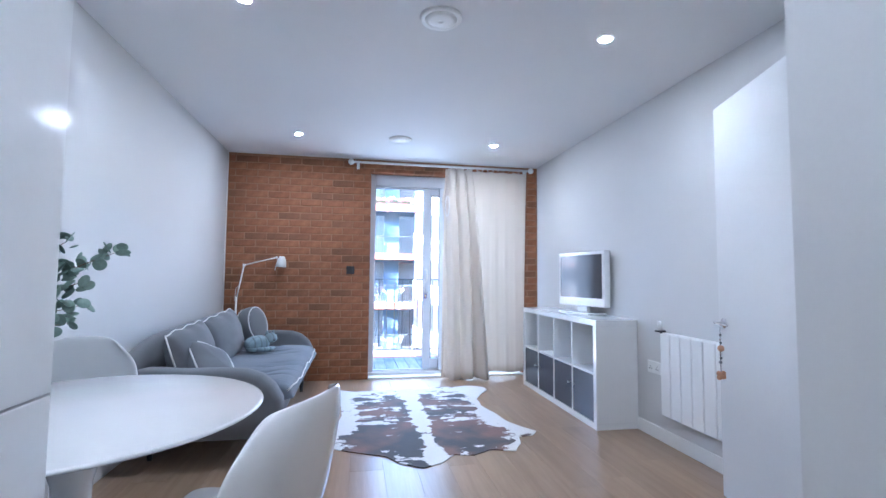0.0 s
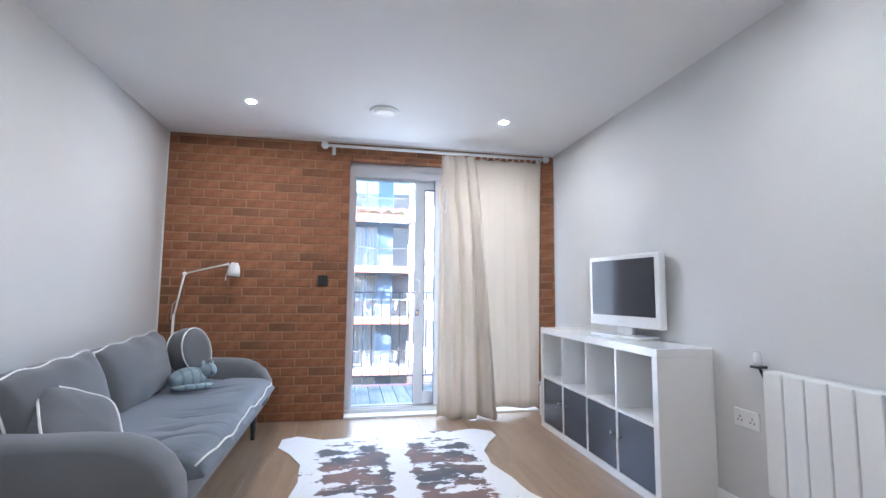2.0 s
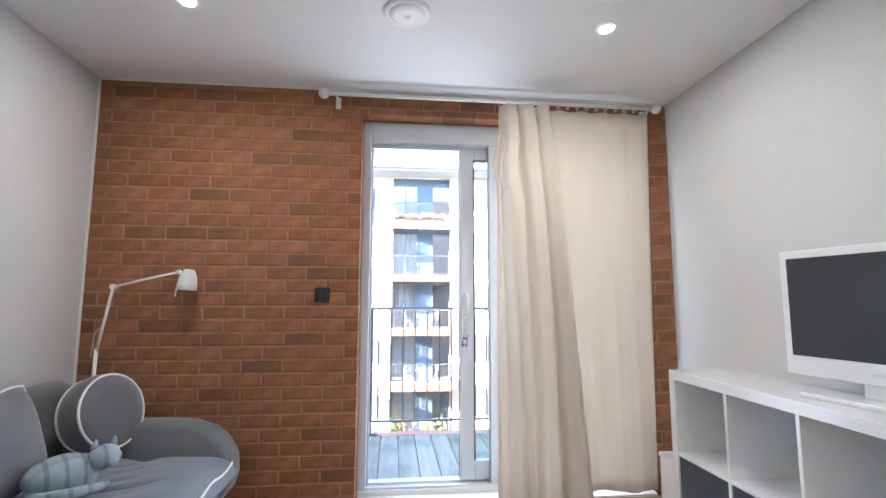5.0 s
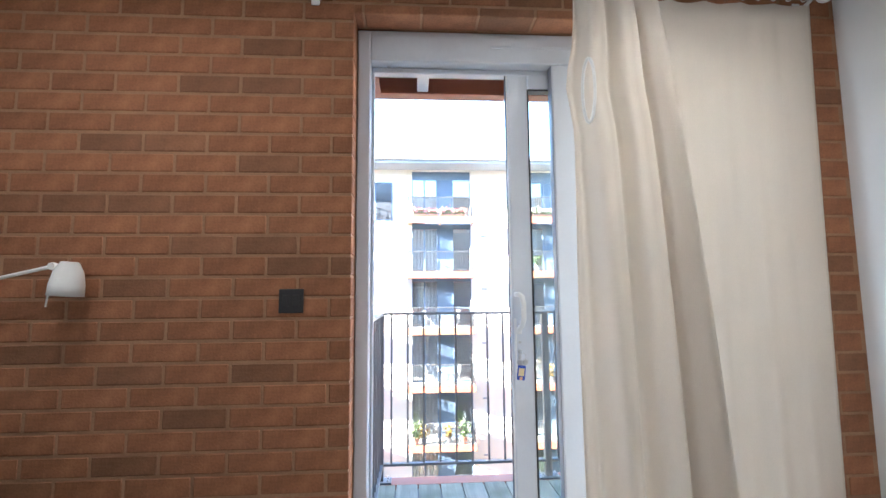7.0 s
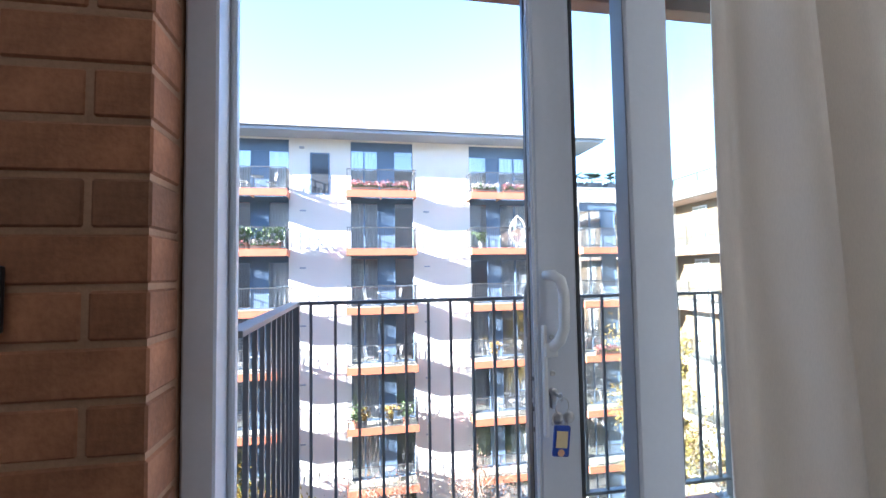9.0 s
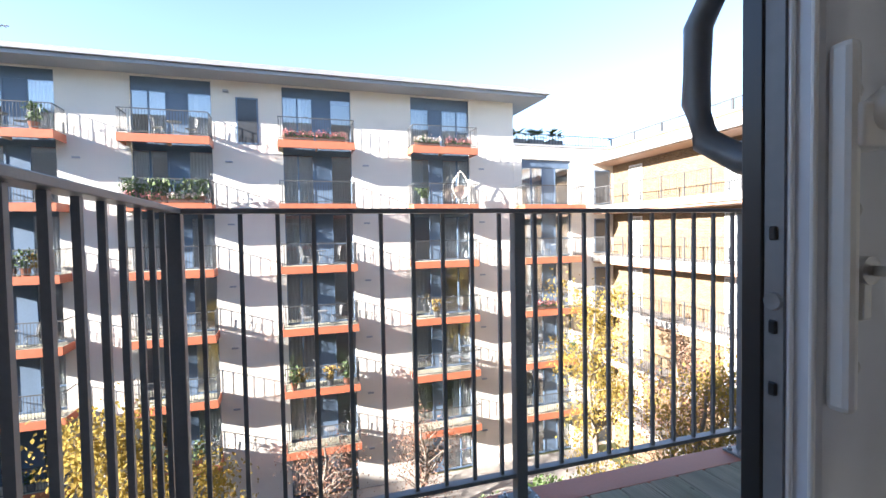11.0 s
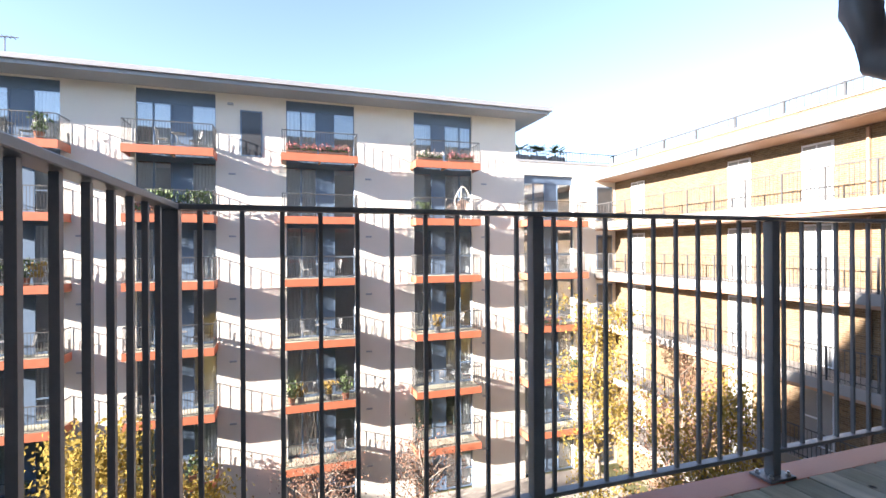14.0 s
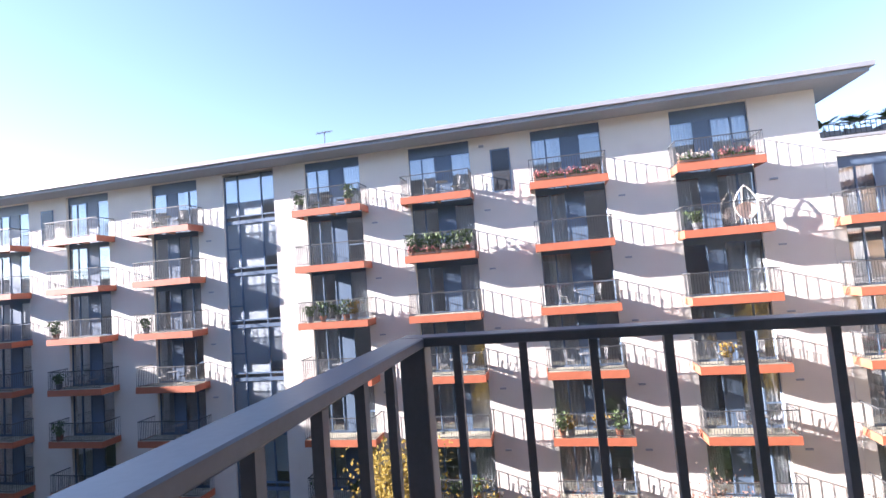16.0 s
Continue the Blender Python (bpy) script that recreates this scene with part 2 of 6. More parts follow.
WHITE_WALL = surface("white_wall_paint", (0.61, 0.605, 0.595), 0.62, vary=0.02, scale=1.2, fine=140, bump=0.06)
CEILING = surface("white_ceiling_paint", (0.78, 0.78, 0.78), 0.7, vary=0.02, scale=1.0, fine=120, bump=0.05)
GLOSS_WHITE = surface("white_gloss", (0.82, 0.82, 0.81), 0.16, vary=0.02, scale=2, fine=60, bump=0.02, coat=0.3)
SATIN_WHITE = surface("white_satin", (0.80, 0.80, 0.78), 0.34, vary=0.03, scale=3, fine=80, bump=0.03)
BRICK = surface("red_brown_brick", (0.275, 0.117, 0.058), 0.85, vary=0.36, scale=11, fine=110, bump=0.55, depth=0.006, random_piece=0.13, spec=0.25)
BRICK_DARK = surface("burnt_brick", (0.215, 0.10, 0.053), 0.85, vary=0.32, scale=9, fine=110, bump=0.55, depth=0.006, random_piece=0.15, spec=0.25)
MORTAR = surface("brown_mortar", (0.315, 0.17, 0.094), 0.95, vary=0.25, scale=8, fine=150, bump=0.5)
OAK = wood_planks("oak_floor", (0.36, 0.25, 0.16), (0.275, 0.185, 0.115), spread=0.09, rough=0.30)
FABRIC = surface("grey_woven_fabric", (0.135, 0.139, 0.146), 0.9, vary=0.10, scale=5, fine=420, bump=0.35, sheen=0.25, spec=0.2)
FABRIC_SEAT = surface("grey_blue_woven_fabric", (0.15, 0.17, 0.20), 0.9, vary=0.10, scale=5, fine=420, bump=0.35, sheen=0.25, spec=0.2)
PIPING = surface("white_piping", (0.78, 0.77, 0.75), 0.8, vary=0.05, bump=0.1)
CURTAIN = surface("cream_curtain_cloth", (0.72, 0.67, 0.60), 0.9, vary=0.05, scale=4, fine=300, bump=0.2, sheen=0.2, spec=0.15)
METAL_WHITE = surface("white_powder_metal", (0.8, 0.8, 0.78), 0.35, vary=0.03, bump=0.03)
CHROME = surface("chrome", (0.8, 0.8, 0.82), 0.12, metal=1.0, vary=0.04, bump=0.0)
STEEL = surface("brushed_steel", (0.55, 0.55, 0.55), 0.32, metal=1.0, vary=0.1, bump=0.05)
BLACK_PLASTIC = surface("black_plastic", (0.02, 0.02, 0.022), 0.35, vary=0.1, bump=0.05)
# base colour lightened towards blue for reflected daylight on the television glass
SCREEN = surface("dark_screen", (0.06, 0.066, 0.075), 0.10, vary=0.05, bump=0.0)
DARK_DOOR = surface("dark_blue_grey_front", (0.055, 0.065, 0.085), 0.2, vary=0.08, scale=2, bump=0.02)
HIDE = hide_material("cowhide")
BLUE_PAD = surface("blue_felt", (0.13, 0.25, 0.44), 0.95, vary=0.1, fine=300, bump=0.3)
LEAF = surface("eucalyptus_leaf", (0.20, 0.28, 0.23), 0.55, vary=0.25, scale=20, bump=0.1)


def plaid(name, base, line):
    """Woven wool with crossing dark stripes."""
    m = surface(name, base, 0.95, vary=0.15, scale=18, fine=300, bump=0.4)
    n, l, p = m.node_tree.nodes, m.node_tree.links, m.node_tree.nodes["Principled BSDF"]
    out = p.inputs["Base Color"].links[0].from_socket
    tc = n.new("ShaderNodeTexCoord")
    for way, sc, amount in (("Y", 5.0, 0.5), ("X", 4.0, 0.25)):
        w, cut, mix = n.new("ShaderNodeTexWave"), n.new("ShaderNodeMapRange"), n.new("ShaderNodeMix")
        w.bands_direction = way
        w.inputs["Scale"].default_value, w.inputs["Distortion"].default_value = sc, 0.6
        cut.inputs[1].default_value, cut.inputs[2].default_value, cut.inputs[4].default_value = 0.80, 0.93, amount
        mix.data_type = "RGBA"
        mix.inputs[7].default_value = (*line, 1)
        l.new(tc.outputs["Object"], w.inputs["Vector"])
        l.new(w.outputs["Fac"], cut.inputs[0])
        l.new(cut.outputs[0], mix.inputs[0])
        l.new(out, mix.inputs[6])
        out = mix.outputs[2]
    l.new(out, p.inputs["Base Color"])
    return m


TOY_CLOTH = plaid("pale_blue_plaid_wool", (0.27, 0.35, 0.38), (0.10, 0.12, 0.14))
DULL_STEEL = surface("dull_steel_strip", (0.24, 0.245, 0.255), 0.55, metal=0.3, vary=0.12, scale=8, bump=0.05)
BEAD_WOOD = surface("peach_wood_bead", (0.55, 0.30, 0.17), 0.5, vary=0.15, scale=20)
FRAME_GREY = surface("pale_grey_door_frame", (0.66, 0.69, 0.74), 0.35, vary=0.04, bump=0.03)
# grey lifted above the steel's own tone, standing in for glare
RAIL_GREY = surface("glare_lifted_grey_steel", (0.16, 0.165, 0.175), 0.32, vary=0.15, scale=4, fine=120, bump=0.08)
DECK = wood_planks("weathered_deck", (0.53, 0.49, 0.385), (0.35, 0.325, 0.255), spread=0.12, rough=0.7, moss=(0.17, 0.20, 0.115))
RED_STEEL = surface("orange_red_steel", (0.45, 0.145, 0.08), 0.45, vary=0.12, scale=3, bump=0.06)
RENDER_WHITE = surface("off_white_render", (0.75, 0.71, 0.65), 0.85, vary=0.05, scale=0.5, fine=30, bump=0.15, stain=(0.66, 0.615, 0.56), stain_scale=0.35, stain_size=0.42)
DARK_CLAD = surface("dark_grey_cladding", (0.115, 0.17, 0.25), 0.4, vary=0.12, scale=0.8, fine=20, bump=0.04)
ROOF_GREY = surface("grey_roof_metal", (0.31, 0.315, 0.33), 0.5, vary=0.1, scale=0.4, fine=12, bump=0.06)
SOFFIT = surface("grey_soffit", (0.36, 0.39, 0.44), 0.6, vary=0.1, scale=0.5, fine=10, bump=0.05)
YELLOW_BRICK = surface("yellow_brick", (0.178, 0.119, 0.067), 0.85, vary=0.2, scale=1.2, fine=14, bump=0.3, stretch=(1, 1, 3.5))


def coursed(m, width, height, joint, mortar):
    """Lays faint brick courses into a wall material, on a wall that runs along y."""
    n, l, p = m.node_tree.nodes, m.node_tree.links, m.node_tree.nodes["Principled BSDF"]
    base = p.inputs["Base Color"].links[0].from_socket
    tc, sep, com, br, mix, hsv = (n.new("ShaderNodeTexCoord"), n.new("ShaderNodeSeparateXYZ"), n.new("ShaderNodeCombineXYZ"), n.new("ShaderNodeTexBrick"), n.new("ShaderNodeMix"), n.new("ShaderNodeMix"))
    l.new(tc.outputs["Object"], sep.inputs[0])
    l.new(sep.outputs[1], com.inputs[0])
    l.new(sep.outputs[2], com.inputs[1])
    l.new(com.outputs[0], br.inputs["Vector"])
    br.inputs["Scale"].default_value = 1.0
    br.inputs["Brick Width"].default_value, br.inputs["Row Height"].default_value, br.inputs["Mortar Size"].default_value = width, height, joint
    br.inputs["Color1"].default_value, br.inputs["Color2"].default_value = (0.72, 0.70, 0.68, 1), (1.25, 1.2, 1.15, 1)
    hsv.data_type = mix.data_type = "RGBA"
    hsv.blend_type = "MULTIPLY"
    hsv.inputs[0].default_value = 1.0
    l.new(base, hsv.inputs[6])
    l.new(br.outputs["Color"], hsv.inputs[7])
    mix.inputs[7].default_value = (*mortar, 1)
    l.new(br.outputs["Fac"], mix.inputs[0])
    l.new(hsv.outputs[2], mix.inputs[6])
    l.new(mix.outputs[2], p.inputs["Base Color"])


coursed(YELLOW_BRICK, 0.225, 0.075, 0.009, (0.235, 0.185, 0.128))
CONCRETE = surface("pale_concrete", (0.28, 0.268, 0.255), 0.8, vary=0.1, scale=0.7, fine=20, bump=0.12)
BROWN_SOFFIT = surface("brown_soffit", (0.40, 0.25, 0.175), 0.6, vary=0.12, scale=0.6, fine=15, bump=0.08)
GRASS = surface("courtyard_grass", (0.10, 0.11, 0.05), 0.95, vary=0.4, scale=0.6, fine=25, bump=0.6)
PAVING = surface("pale_paving", (0.36, 0.33, 0.30), 0.9, vary=0.15, scale=0.8, fine=18, bump=0.2)
YELLOW_LEAF = surface("yellow_leaf", (0.29, 0.185, 0.028), 0.6, vary=0.35, scale=3, fine=15, bump=0.0)
GREEN_LEAF = surface("green_leaf", (0.08, 0.13, 0.04), 0.6, vary=0.4, scale=3, fine=15, bump=0.0)
RED_LEAF = surface("russet_twig", (0.19, 0.10, 0.065), 0.8, vary=0.3, scale=3, fine=15, bump=0.0)
BARK = surface("bark", (0.22, 0.19, 0.16), 0.9, vary=0.3, scale=6, fine=40, bump=0.5)
TERRACOTTA = surface("terracotta", (0.30, 0.12, 0.07), 0.8, vary=0.15)
PINK_FLOWER = surface("pink_flower", (0.62, 0.22, 0.22), 0.7, vary=0.3, scale=10)
PALE_FLOWER = surface("pale_flower", (0.75, 0.62, 0.55), 0.7, vary=0.2, scale=10)
FAR_SEAT = surface("grey_garden_metal", (0.24, 0.245, 0.25), 0.5, vary=0.15, bump=0.0)
GREY_STRIP = surface("mid_grey_stile_strip", (0.30, 0.33, 0.38), 0.4, vary=0.05, bump=0.03)
INTERIOR = surface("far_room_interior", (0.64, 0.66, 0.69), 0.9, vary=0.15, scale=0.5, fine=5, bump=0.0)
STAIR_BLIND = surface("blue_grey_stair_blind", (0.66, 0.69, 0.72), 0.8, vary=0.1, scale=0.8, bump=0.0)
NET_CURTAIN = surface("pale_far_curtain", (0.58, 0.585, 0.58), 0.9, vary=0.08, scale=2, bump=0.0)
OWN_BRICK = surface("grey_brown_outer_brick", (0.27, 0.235, 0.205), 0.85, vary=0.25, scale=1.2, fine=16, bump=0.3, stretch=(1, 1, 3.2))
FAR_RAIL = surface("grey_far_railing", (0.075, 0.078, 0.082), 0.5, vary=0.1, bump=0.0)
KEY_BLUE = surface("blue_key_tag", (0.03, 0.08, 0.42), 0.3, vary=0.1, bump=0.0)
KEY_PAPER = surface("yellow_paper_tag", (0.75, 0.62, 0.35), 0.7, vary=0.08, bump=0.0)
LAMP_GLOW = glow("downlight_glow", (1.0, 0.97, 0.92), 30.0)
CLEAR = glass("clear_glass")
FAR_GLASS = glass("far_window_glass", (0.90, 0.94, 0.97), 0.24)

# ---- mesh helpers ----


def make(bm, name, mat, smooth=False):
    me = bpy.data.meshes.new(name)
    bmesh.ops.recalc_face_normals(bm, faces=bm.faces)
    bm.to_mesh(me)
    bm.free()
    for mm in (mat if isinstance(mat, (list, tuple)) else [mat]):
        me.materials.append(mm)
    if smooth:
        for f in me.polygons:
            f.use_smooth = True
    return me


def part(name, bm, mat, parent=None, label="", smooth=False):
    """Links a bmesh as one mesh object under a thing or a part."""
    ob = new(name, bm if isinstance(bm, bpy.types.Mesh) else make(bm, name, mat, smooth))
    ob.parent = parent
    if label:
        ob["label"] = label
    return ob


def thing(name, m=None, label="", category="", group="", kind=""):
    ob = new(name)
    ob.empty_display_size = 0.1
    ob.matrix_world = m if m is not None else Matrix()
    return tagged(ob, label, category, group, kind)


def box(bm, x0, x1, y0, y1, z0, z1, bev=0.0, seg=2):
    r = bmesh.ops.create_cube(bm, size=1.0)
    vs = r["verts"]
    for v in vs:
        v.co = Vector((x0 + (v.co.x + 0.5) * (x1 - x0), y0 + (v.co.y + 0.5) * (y1 - y0), z0 + (v.co.z + 0.5) * (z1 - z0)))
    if bev:
        es = list({e for v in vs for e in v.link_edges})
        bmesh.ops.bevel(bm, geom=es, offset=bev, segments=seg, affect="EDGES", profile=0.5)
    return bm


def boxes(rows, bev=0.0, seg=1):
    bm = bmesh.new()
    for r in rows:
        box(bm, *r, bev=bev, seg=seg)
    return bm


def quick_boxes(rows):
    """Many plain boxes in one mesh, fast."""
    vs, fs = [], []
    for x0, x1, y0, y1, z0, z1 in rows:
        k = len(vs)
        vs += [(x0, y0, z0), (x1, y0, z0), (x1, y1, z0), (x0, y1, z0), (x0, y0, z1), (x1, y0, z1), (x1, y1, z1), (x0, y1, z1)]
        fs += [(k, k + 3, k + 2, k + 1), (k + 4, k + 5, k + 6, k + 7), (k, k + 1, k + 5, k + 4), (k + 1, k + 2, k + 6, k + 5), (k + 2, k + 3, k + 7, k + 6), (k + 3, k, k + 4, k + 7)]
    return vs, fs


def quick_mesh(name, vs, fs, mat, smooth=False):
    me = bpy.data.meshes.new(name)
    me.from_pydata(vs, [], fs)
    me.materials.append(mat)
    me.update()
    if smooth:
        for f in me.polygons:
            f.use_smooth = True
    return me


def tube(bm, pts, r, sides=8, cap=True):
    """A round bar along a line of points."""
    pts = [Vector(p) for p in pts]
    rings, up = [], Vector((0.31, 0.17, 0.93)).normalized()
    for i, p in enumerate(pts):
        d = (pts[min(i + 1, len(pts) - 1)] - pts[max(i - 1, 0)]).normalized()
        a = d.cross(up)
        if a.length < 0.05:
            a = d.cross(Vector((1, 0, 0)))
        a.normalize()
        b = d.cross(a)
        rad = r[i] if isinstance(r, (list, tuple)) else r
        rings.append([bm.verts.new(p + (a * math.cos(t) + b * math.sin(t)) * rad) for t in [2 * math.pi * k / sides for k in range(sides)]])
    for q, w in zip(rings, rings[1:]):
        for k in range(sides):
            bm.faces.new((q[k], q[(k + 1) % sides], w[(k + 1) % sides], w[k]))
    if cap:
        bm.faces.new(rings[0])
        bm.faces.new(rings[-1][::-1])
    return bm


def lathe(bm, profile, sides=24, centre=(0, 0)):
    """A turned shape from (radius, height) pairs."""
    rings = []
    for r, z in profile:
        rings.append([bm.verts.new((centre[0] + r * math.cos(2 * math.pi * k / sides), centre[1] + r * math.sin(2 * math.pi * k / sides), z)) for k in range(sides)])
    for q, w in zip(rings, rings[1:]):
        for k in range(sides):
            bm.faces.new((q[k], q[(k + 1) % sides], w[(k + 1) % sides], w[k]))
    bm.faces.new(rings[0][::-1])
    bm.faces.new(rings[-1])
    return bm


def grid_skin(bm, rows, close_u=False, close_v=False):
    """A skin over rows of points."""
    vs = [[bm.verts.new(p) for p in r] for r in rows]
    nu, nv = len(vs), len(vs[0])
    for i in range(nu if close_u else nu - 1):
        for j in range(nv if close_v else nv - 1):
            bm.faces.new((vs[i][j], vs[i][(j + 1) % nv], vs[(i + 1) % nu][(j + 1) % nv], vs[(i + 1) % nu][j]))
    return vs


def prism(bm, outline, z0, z1):
    """A flat plate of the given outline."""
    lo = [bm.verts.new((x, y, z0)) for x, y in outline]
    hi = [bm.verts.new((x, y, z1)) for x, y in outline]
    bm.faces.new(lo[::-1])
    bm.faces.new(hi)
    for k in range(len(lo)):
        j = (k + 1) % len(lo)
        bm.faces.new((lo[k], lo[j], hi[j], hi[k]))
    return bm


def pillow_mesh(w, h, t, nx=22, ny=22, power=0.42, wave=0.006):
    """A stuffed cushion in the xz plane, thickness along y. Returns its skin and its rim points."""
    bm, rim = bmesh.new(), []
    def at(u, v, s):
        e = max(0.0, (1 - u * u) * (1 - v * v)) ** power
        pinch = 1 - 0.05 * (u * u * v * v) - 0.045 * (1 - abs(u)) * v * v - 0.045 * (1 - abs(v)) * u * u
        n = noise.noise(Vector((u * 2.1 + w * 7, v * 2.3, s * 3.0))) * 0.10 * e
        return Vector((u * w / 2 * pinch, s * (t / 2) * e * (1 + n), v * h / 2 * pinch + wave * math.sin(u * 9)))
    for s in (-1, 1):
        grid_skin(bm, [[at(-1 + 2 * i / nx, -1 + 2 * j / ny, s) for j in range(ny + 1)] for i in range(nx + 1)])
    bmesh.ops.remove_doubles(bm, verts=bm.verts, dist=0.0005)
    k = 24
    for a, b in (((-1, -1), (1, -1)), ((1, -1), (1, 1)), ((1, 1), (-1, 1)), ((-1, 1), (-1, -1))):
        rim += [at(a[0] + (b[0] - a[0]) * i / k, a[1] + (b[1] - a[1]) * i / k, 1) for i in range(k)]
    return bm, rim + rim[:1]

# ---- the room ----
W, H, BACK = 3.466, 2.437, -6.6
OPEN_L, OPEN_R, OPEN_T = 1.507, 3.29, 2.288            # balcony doorway in the brick wall
DECK_Z, RAIL_Y, RAIL_Z = -0.03, 1.562, 1.09


def structure(name, bm, mat, label, smooth=False):
    ob = new(name, make(bm, name, mat, smooth))
    return tagged(ob, label, "", "", "structure")


floor = structure("floor", boxes([(-0.2, W + 0.2, BACK, 0.0, -0.2, -0.012)]), MORTAR, "dark subfloor under oak boards")
structure("wall_west", boxes([(-0.2, 0.0, BACK - 0.2, 0.1, -0.2, H + 0.2)]), WHITE_WALL, "smooth white painted wall")
structure("wall_east", boxes([(W, W + 0.2, BACK - 0.2, 0.1, -0.2, H + 0.2)]), WHITE_WALL, "smooth white painted wall")
structure("wall_south", boxes([(0.0, W, BACK - 0.2, BACK, -0.2, H + 0.2)]), WHITE_WALL, "plain white painted wall closing the hallway")
structure("wall_stub", boxes([(3.02, W - 0.002, BACK, -3.80, -0.011, H - 0.001)]), WHITE_WALL, "white painted wall beside the doorway")
structure("wall_pier", boxes([(1.97, 3.019, BACK, -4.65, -0.011, H - 0.001)]), WHITE_WALL, "white painted wall end beside the hallway")
structure("ceiling", boxes([(-0.2, W + 0.2, BACK - 0.2, 0.1, H, H + 0.25)]), CEILING, "smooth white plaster ceiling")
structure("baseboard_west", boxes([(0.0, 0.014, BACK, -0.012, 0.0, 0.09)], 0.003), SATIN_WHITE, "white painted skirting board")
structure("baseboard_east", boxes([(W - 0.014, W, -4.0, -0.012, 0.0, 0.09)], 0.003), SATIN_WHITE, "white painted skirting board")
structure("trim_corner_west", boxes([(0.0, 0.008, -0.012, 0.0, 0.09, H)]), SATIN_WHITE, "thin white bead along the wall corner")
structure("trim_ceiling", boxes([(0.008, W, -0.010, 0.0, H - 0.010, H)]), SATIN_WHITE, "thin white bead along the ceiling edge")

# brick-faced wall with the balcony doorway; mortar bed behind the bricks
wall_north = structure("wall_north", boxes([
    (0.0, OPEN_L - 0.004, 0.003, 0.30, -0.2, H), (OPEN_R + 0.004, W, 0.003, 0.30, -0.2, H),
    (OPEN_L - 0.004, OPEN_R + 0.004, 0.003, 0.30, OPEN_T + 0.004, H), (OPEN_L - 0.004, OPEN_R + 0.004, 0.006, 0.30, -0.2, -0.03)]),
    MORTAR, "red-brown brick wall with dark burnt bricks and brown mortar")


# ---- balcony doorway: frame, sliding leaf, fixed pane ----
def balcony_door():
    t = thing("balcony_door", label="pale grey sliding balcony door, half open, with clear glass panes", category="door")
    y0, y1 = 0.115, 0.265
    fr = part("frame", boxes([(OPEN_L, OPEN_L + 0.052, y0, y1, 0.05, OPEN_T), (OPEN_R - 0.052, OPEN_R, y0, y1, 0.05, OPEN_T),
                              (OPEN_L + 0.052, OPEN_R - 0.052, y0, y1, 2.16, OPEN_T - 0.0),
                              (OPEN_L + 0.052, OPEN_L + 0.064, 0.185, 0.205, 0.05, 2.16),
                              (OPEN_L + 0.052, OPEN_R - 0.052, 0.175, 0.183, 2.135, 2.16),
                              (2.05, 2.42, 0.112, 0.1152, 2.222, 2.232)], 0.004), FRAME_GREY, t)
    part("track_screw", lathe(bmesh.new(), [(0.008, 0), (0.008, 0.003)], 10), STEEL, fr).matrix_basis = pose(1.63, 0.17, 2.158)
    part("sill", boxes([(OPEN_L, OPEN_R, -0.012, 0.114, -0.012, 0.018), (OPEN_L, OPEN_R, 0.114, 0.30, -0.012, 0.048), (OPEN_L + 0.05, OPEN_R - 0.05, 0.13, 0.14, 0.048, 0.058), (OPEN_L + 0.05, OPEN_R - 0.05, 0.20, 0.21, 0.048, 0.062)], 0.004),
         SATIN_WHITE, t, "white raised threshold with metal tracks")
    # sliding leaf
    lx0, lx1, ly0, ly1, lz0, lz1 = 2.124, 3.06, 0.176, 0.214, 0.064, 2.165
    leaf = part("sliding_leaf", boxes([(lx0, lx0 + 0.086, ly0, ly1, lz0, lz1), (lx1 - 0.09, lx1, ly0, ly1, lz0, lz1),
                                       (lx0 + 0.086, lx1 - 0.09, ly0, ly1, lz0, 0.178), (lx0 + 0.086, lx1 - 0.09, ly0, ly1, 2.075, lz1)], 0.004), FRAME_GREY, t)
    leaf.matrix_basis = pose(0.008, 0, 0)
    part("gasket", boxes([(lx0 + 0.084, lx0 + 0.091, ly0 - 0.001, ly1 + 0.001, 0.178, 2.075), (lx0 + 0.091, lx1 - 0.09, ly0 - 0.001, ly1 + 0.001, 2.069, 2.077)]), BLACK_PLASTIC, leaf, "black rubber glazing seal")
    pane = part("pane", boxes([(lx0 + 0.086, lx1 - 0.09, 0.190, 0.200, 0.178, 2.075)]), CLEAR, leaf)
    pane.visible_shadow = False
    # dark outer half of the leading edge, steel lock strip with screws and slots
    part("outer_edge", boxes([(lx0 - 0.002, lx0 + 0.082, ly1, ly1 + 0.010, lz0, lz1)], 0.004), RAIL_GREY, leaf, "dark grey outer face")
    for ya, yb in ((0.1895, 0.1925), (0.1765, 0.1800)):
        part("ridge", boxes([(lx0 - 0.0035, lx0, ya, yb, lz0, lz1)], 0.001), SATIN_WHITE, leaf, "pale profile ridge")
    part("lock_strip", boxes([(lx0 - 0.0025, lx0, 0.195, 0.2075, 0.30, 1.75)]), DULL_STEEL, leaf, "long steel lock strip")
    for z in (0.955, 1.35, 0.62):
        part("screw", lathe(bmesh.new(), [(0.0062, 0), (0.0055, 0.002), (0.002, 0.0015)], 12), DULL_STEEL, leaf).matrix_basis = pose(lx0 - 0.0025, 0.2012, z, 0, -90, 0)
    for z in (0.94, 1.0, 1.30, 0.90):
        part("slot", boxes([(lx0 - 0.0045, lx0 - 0.002, 0.1985, 0.2040, z - 0.006, z + 0.003)], 0.001), BLACK_PLASTIC, leaf)
    part("latch", boxes([(lx0 - 0.008, lx0, 0.198, 0.205, 0.60, 0.72)], 0.002), BLACK_PLASTIC, leaf)
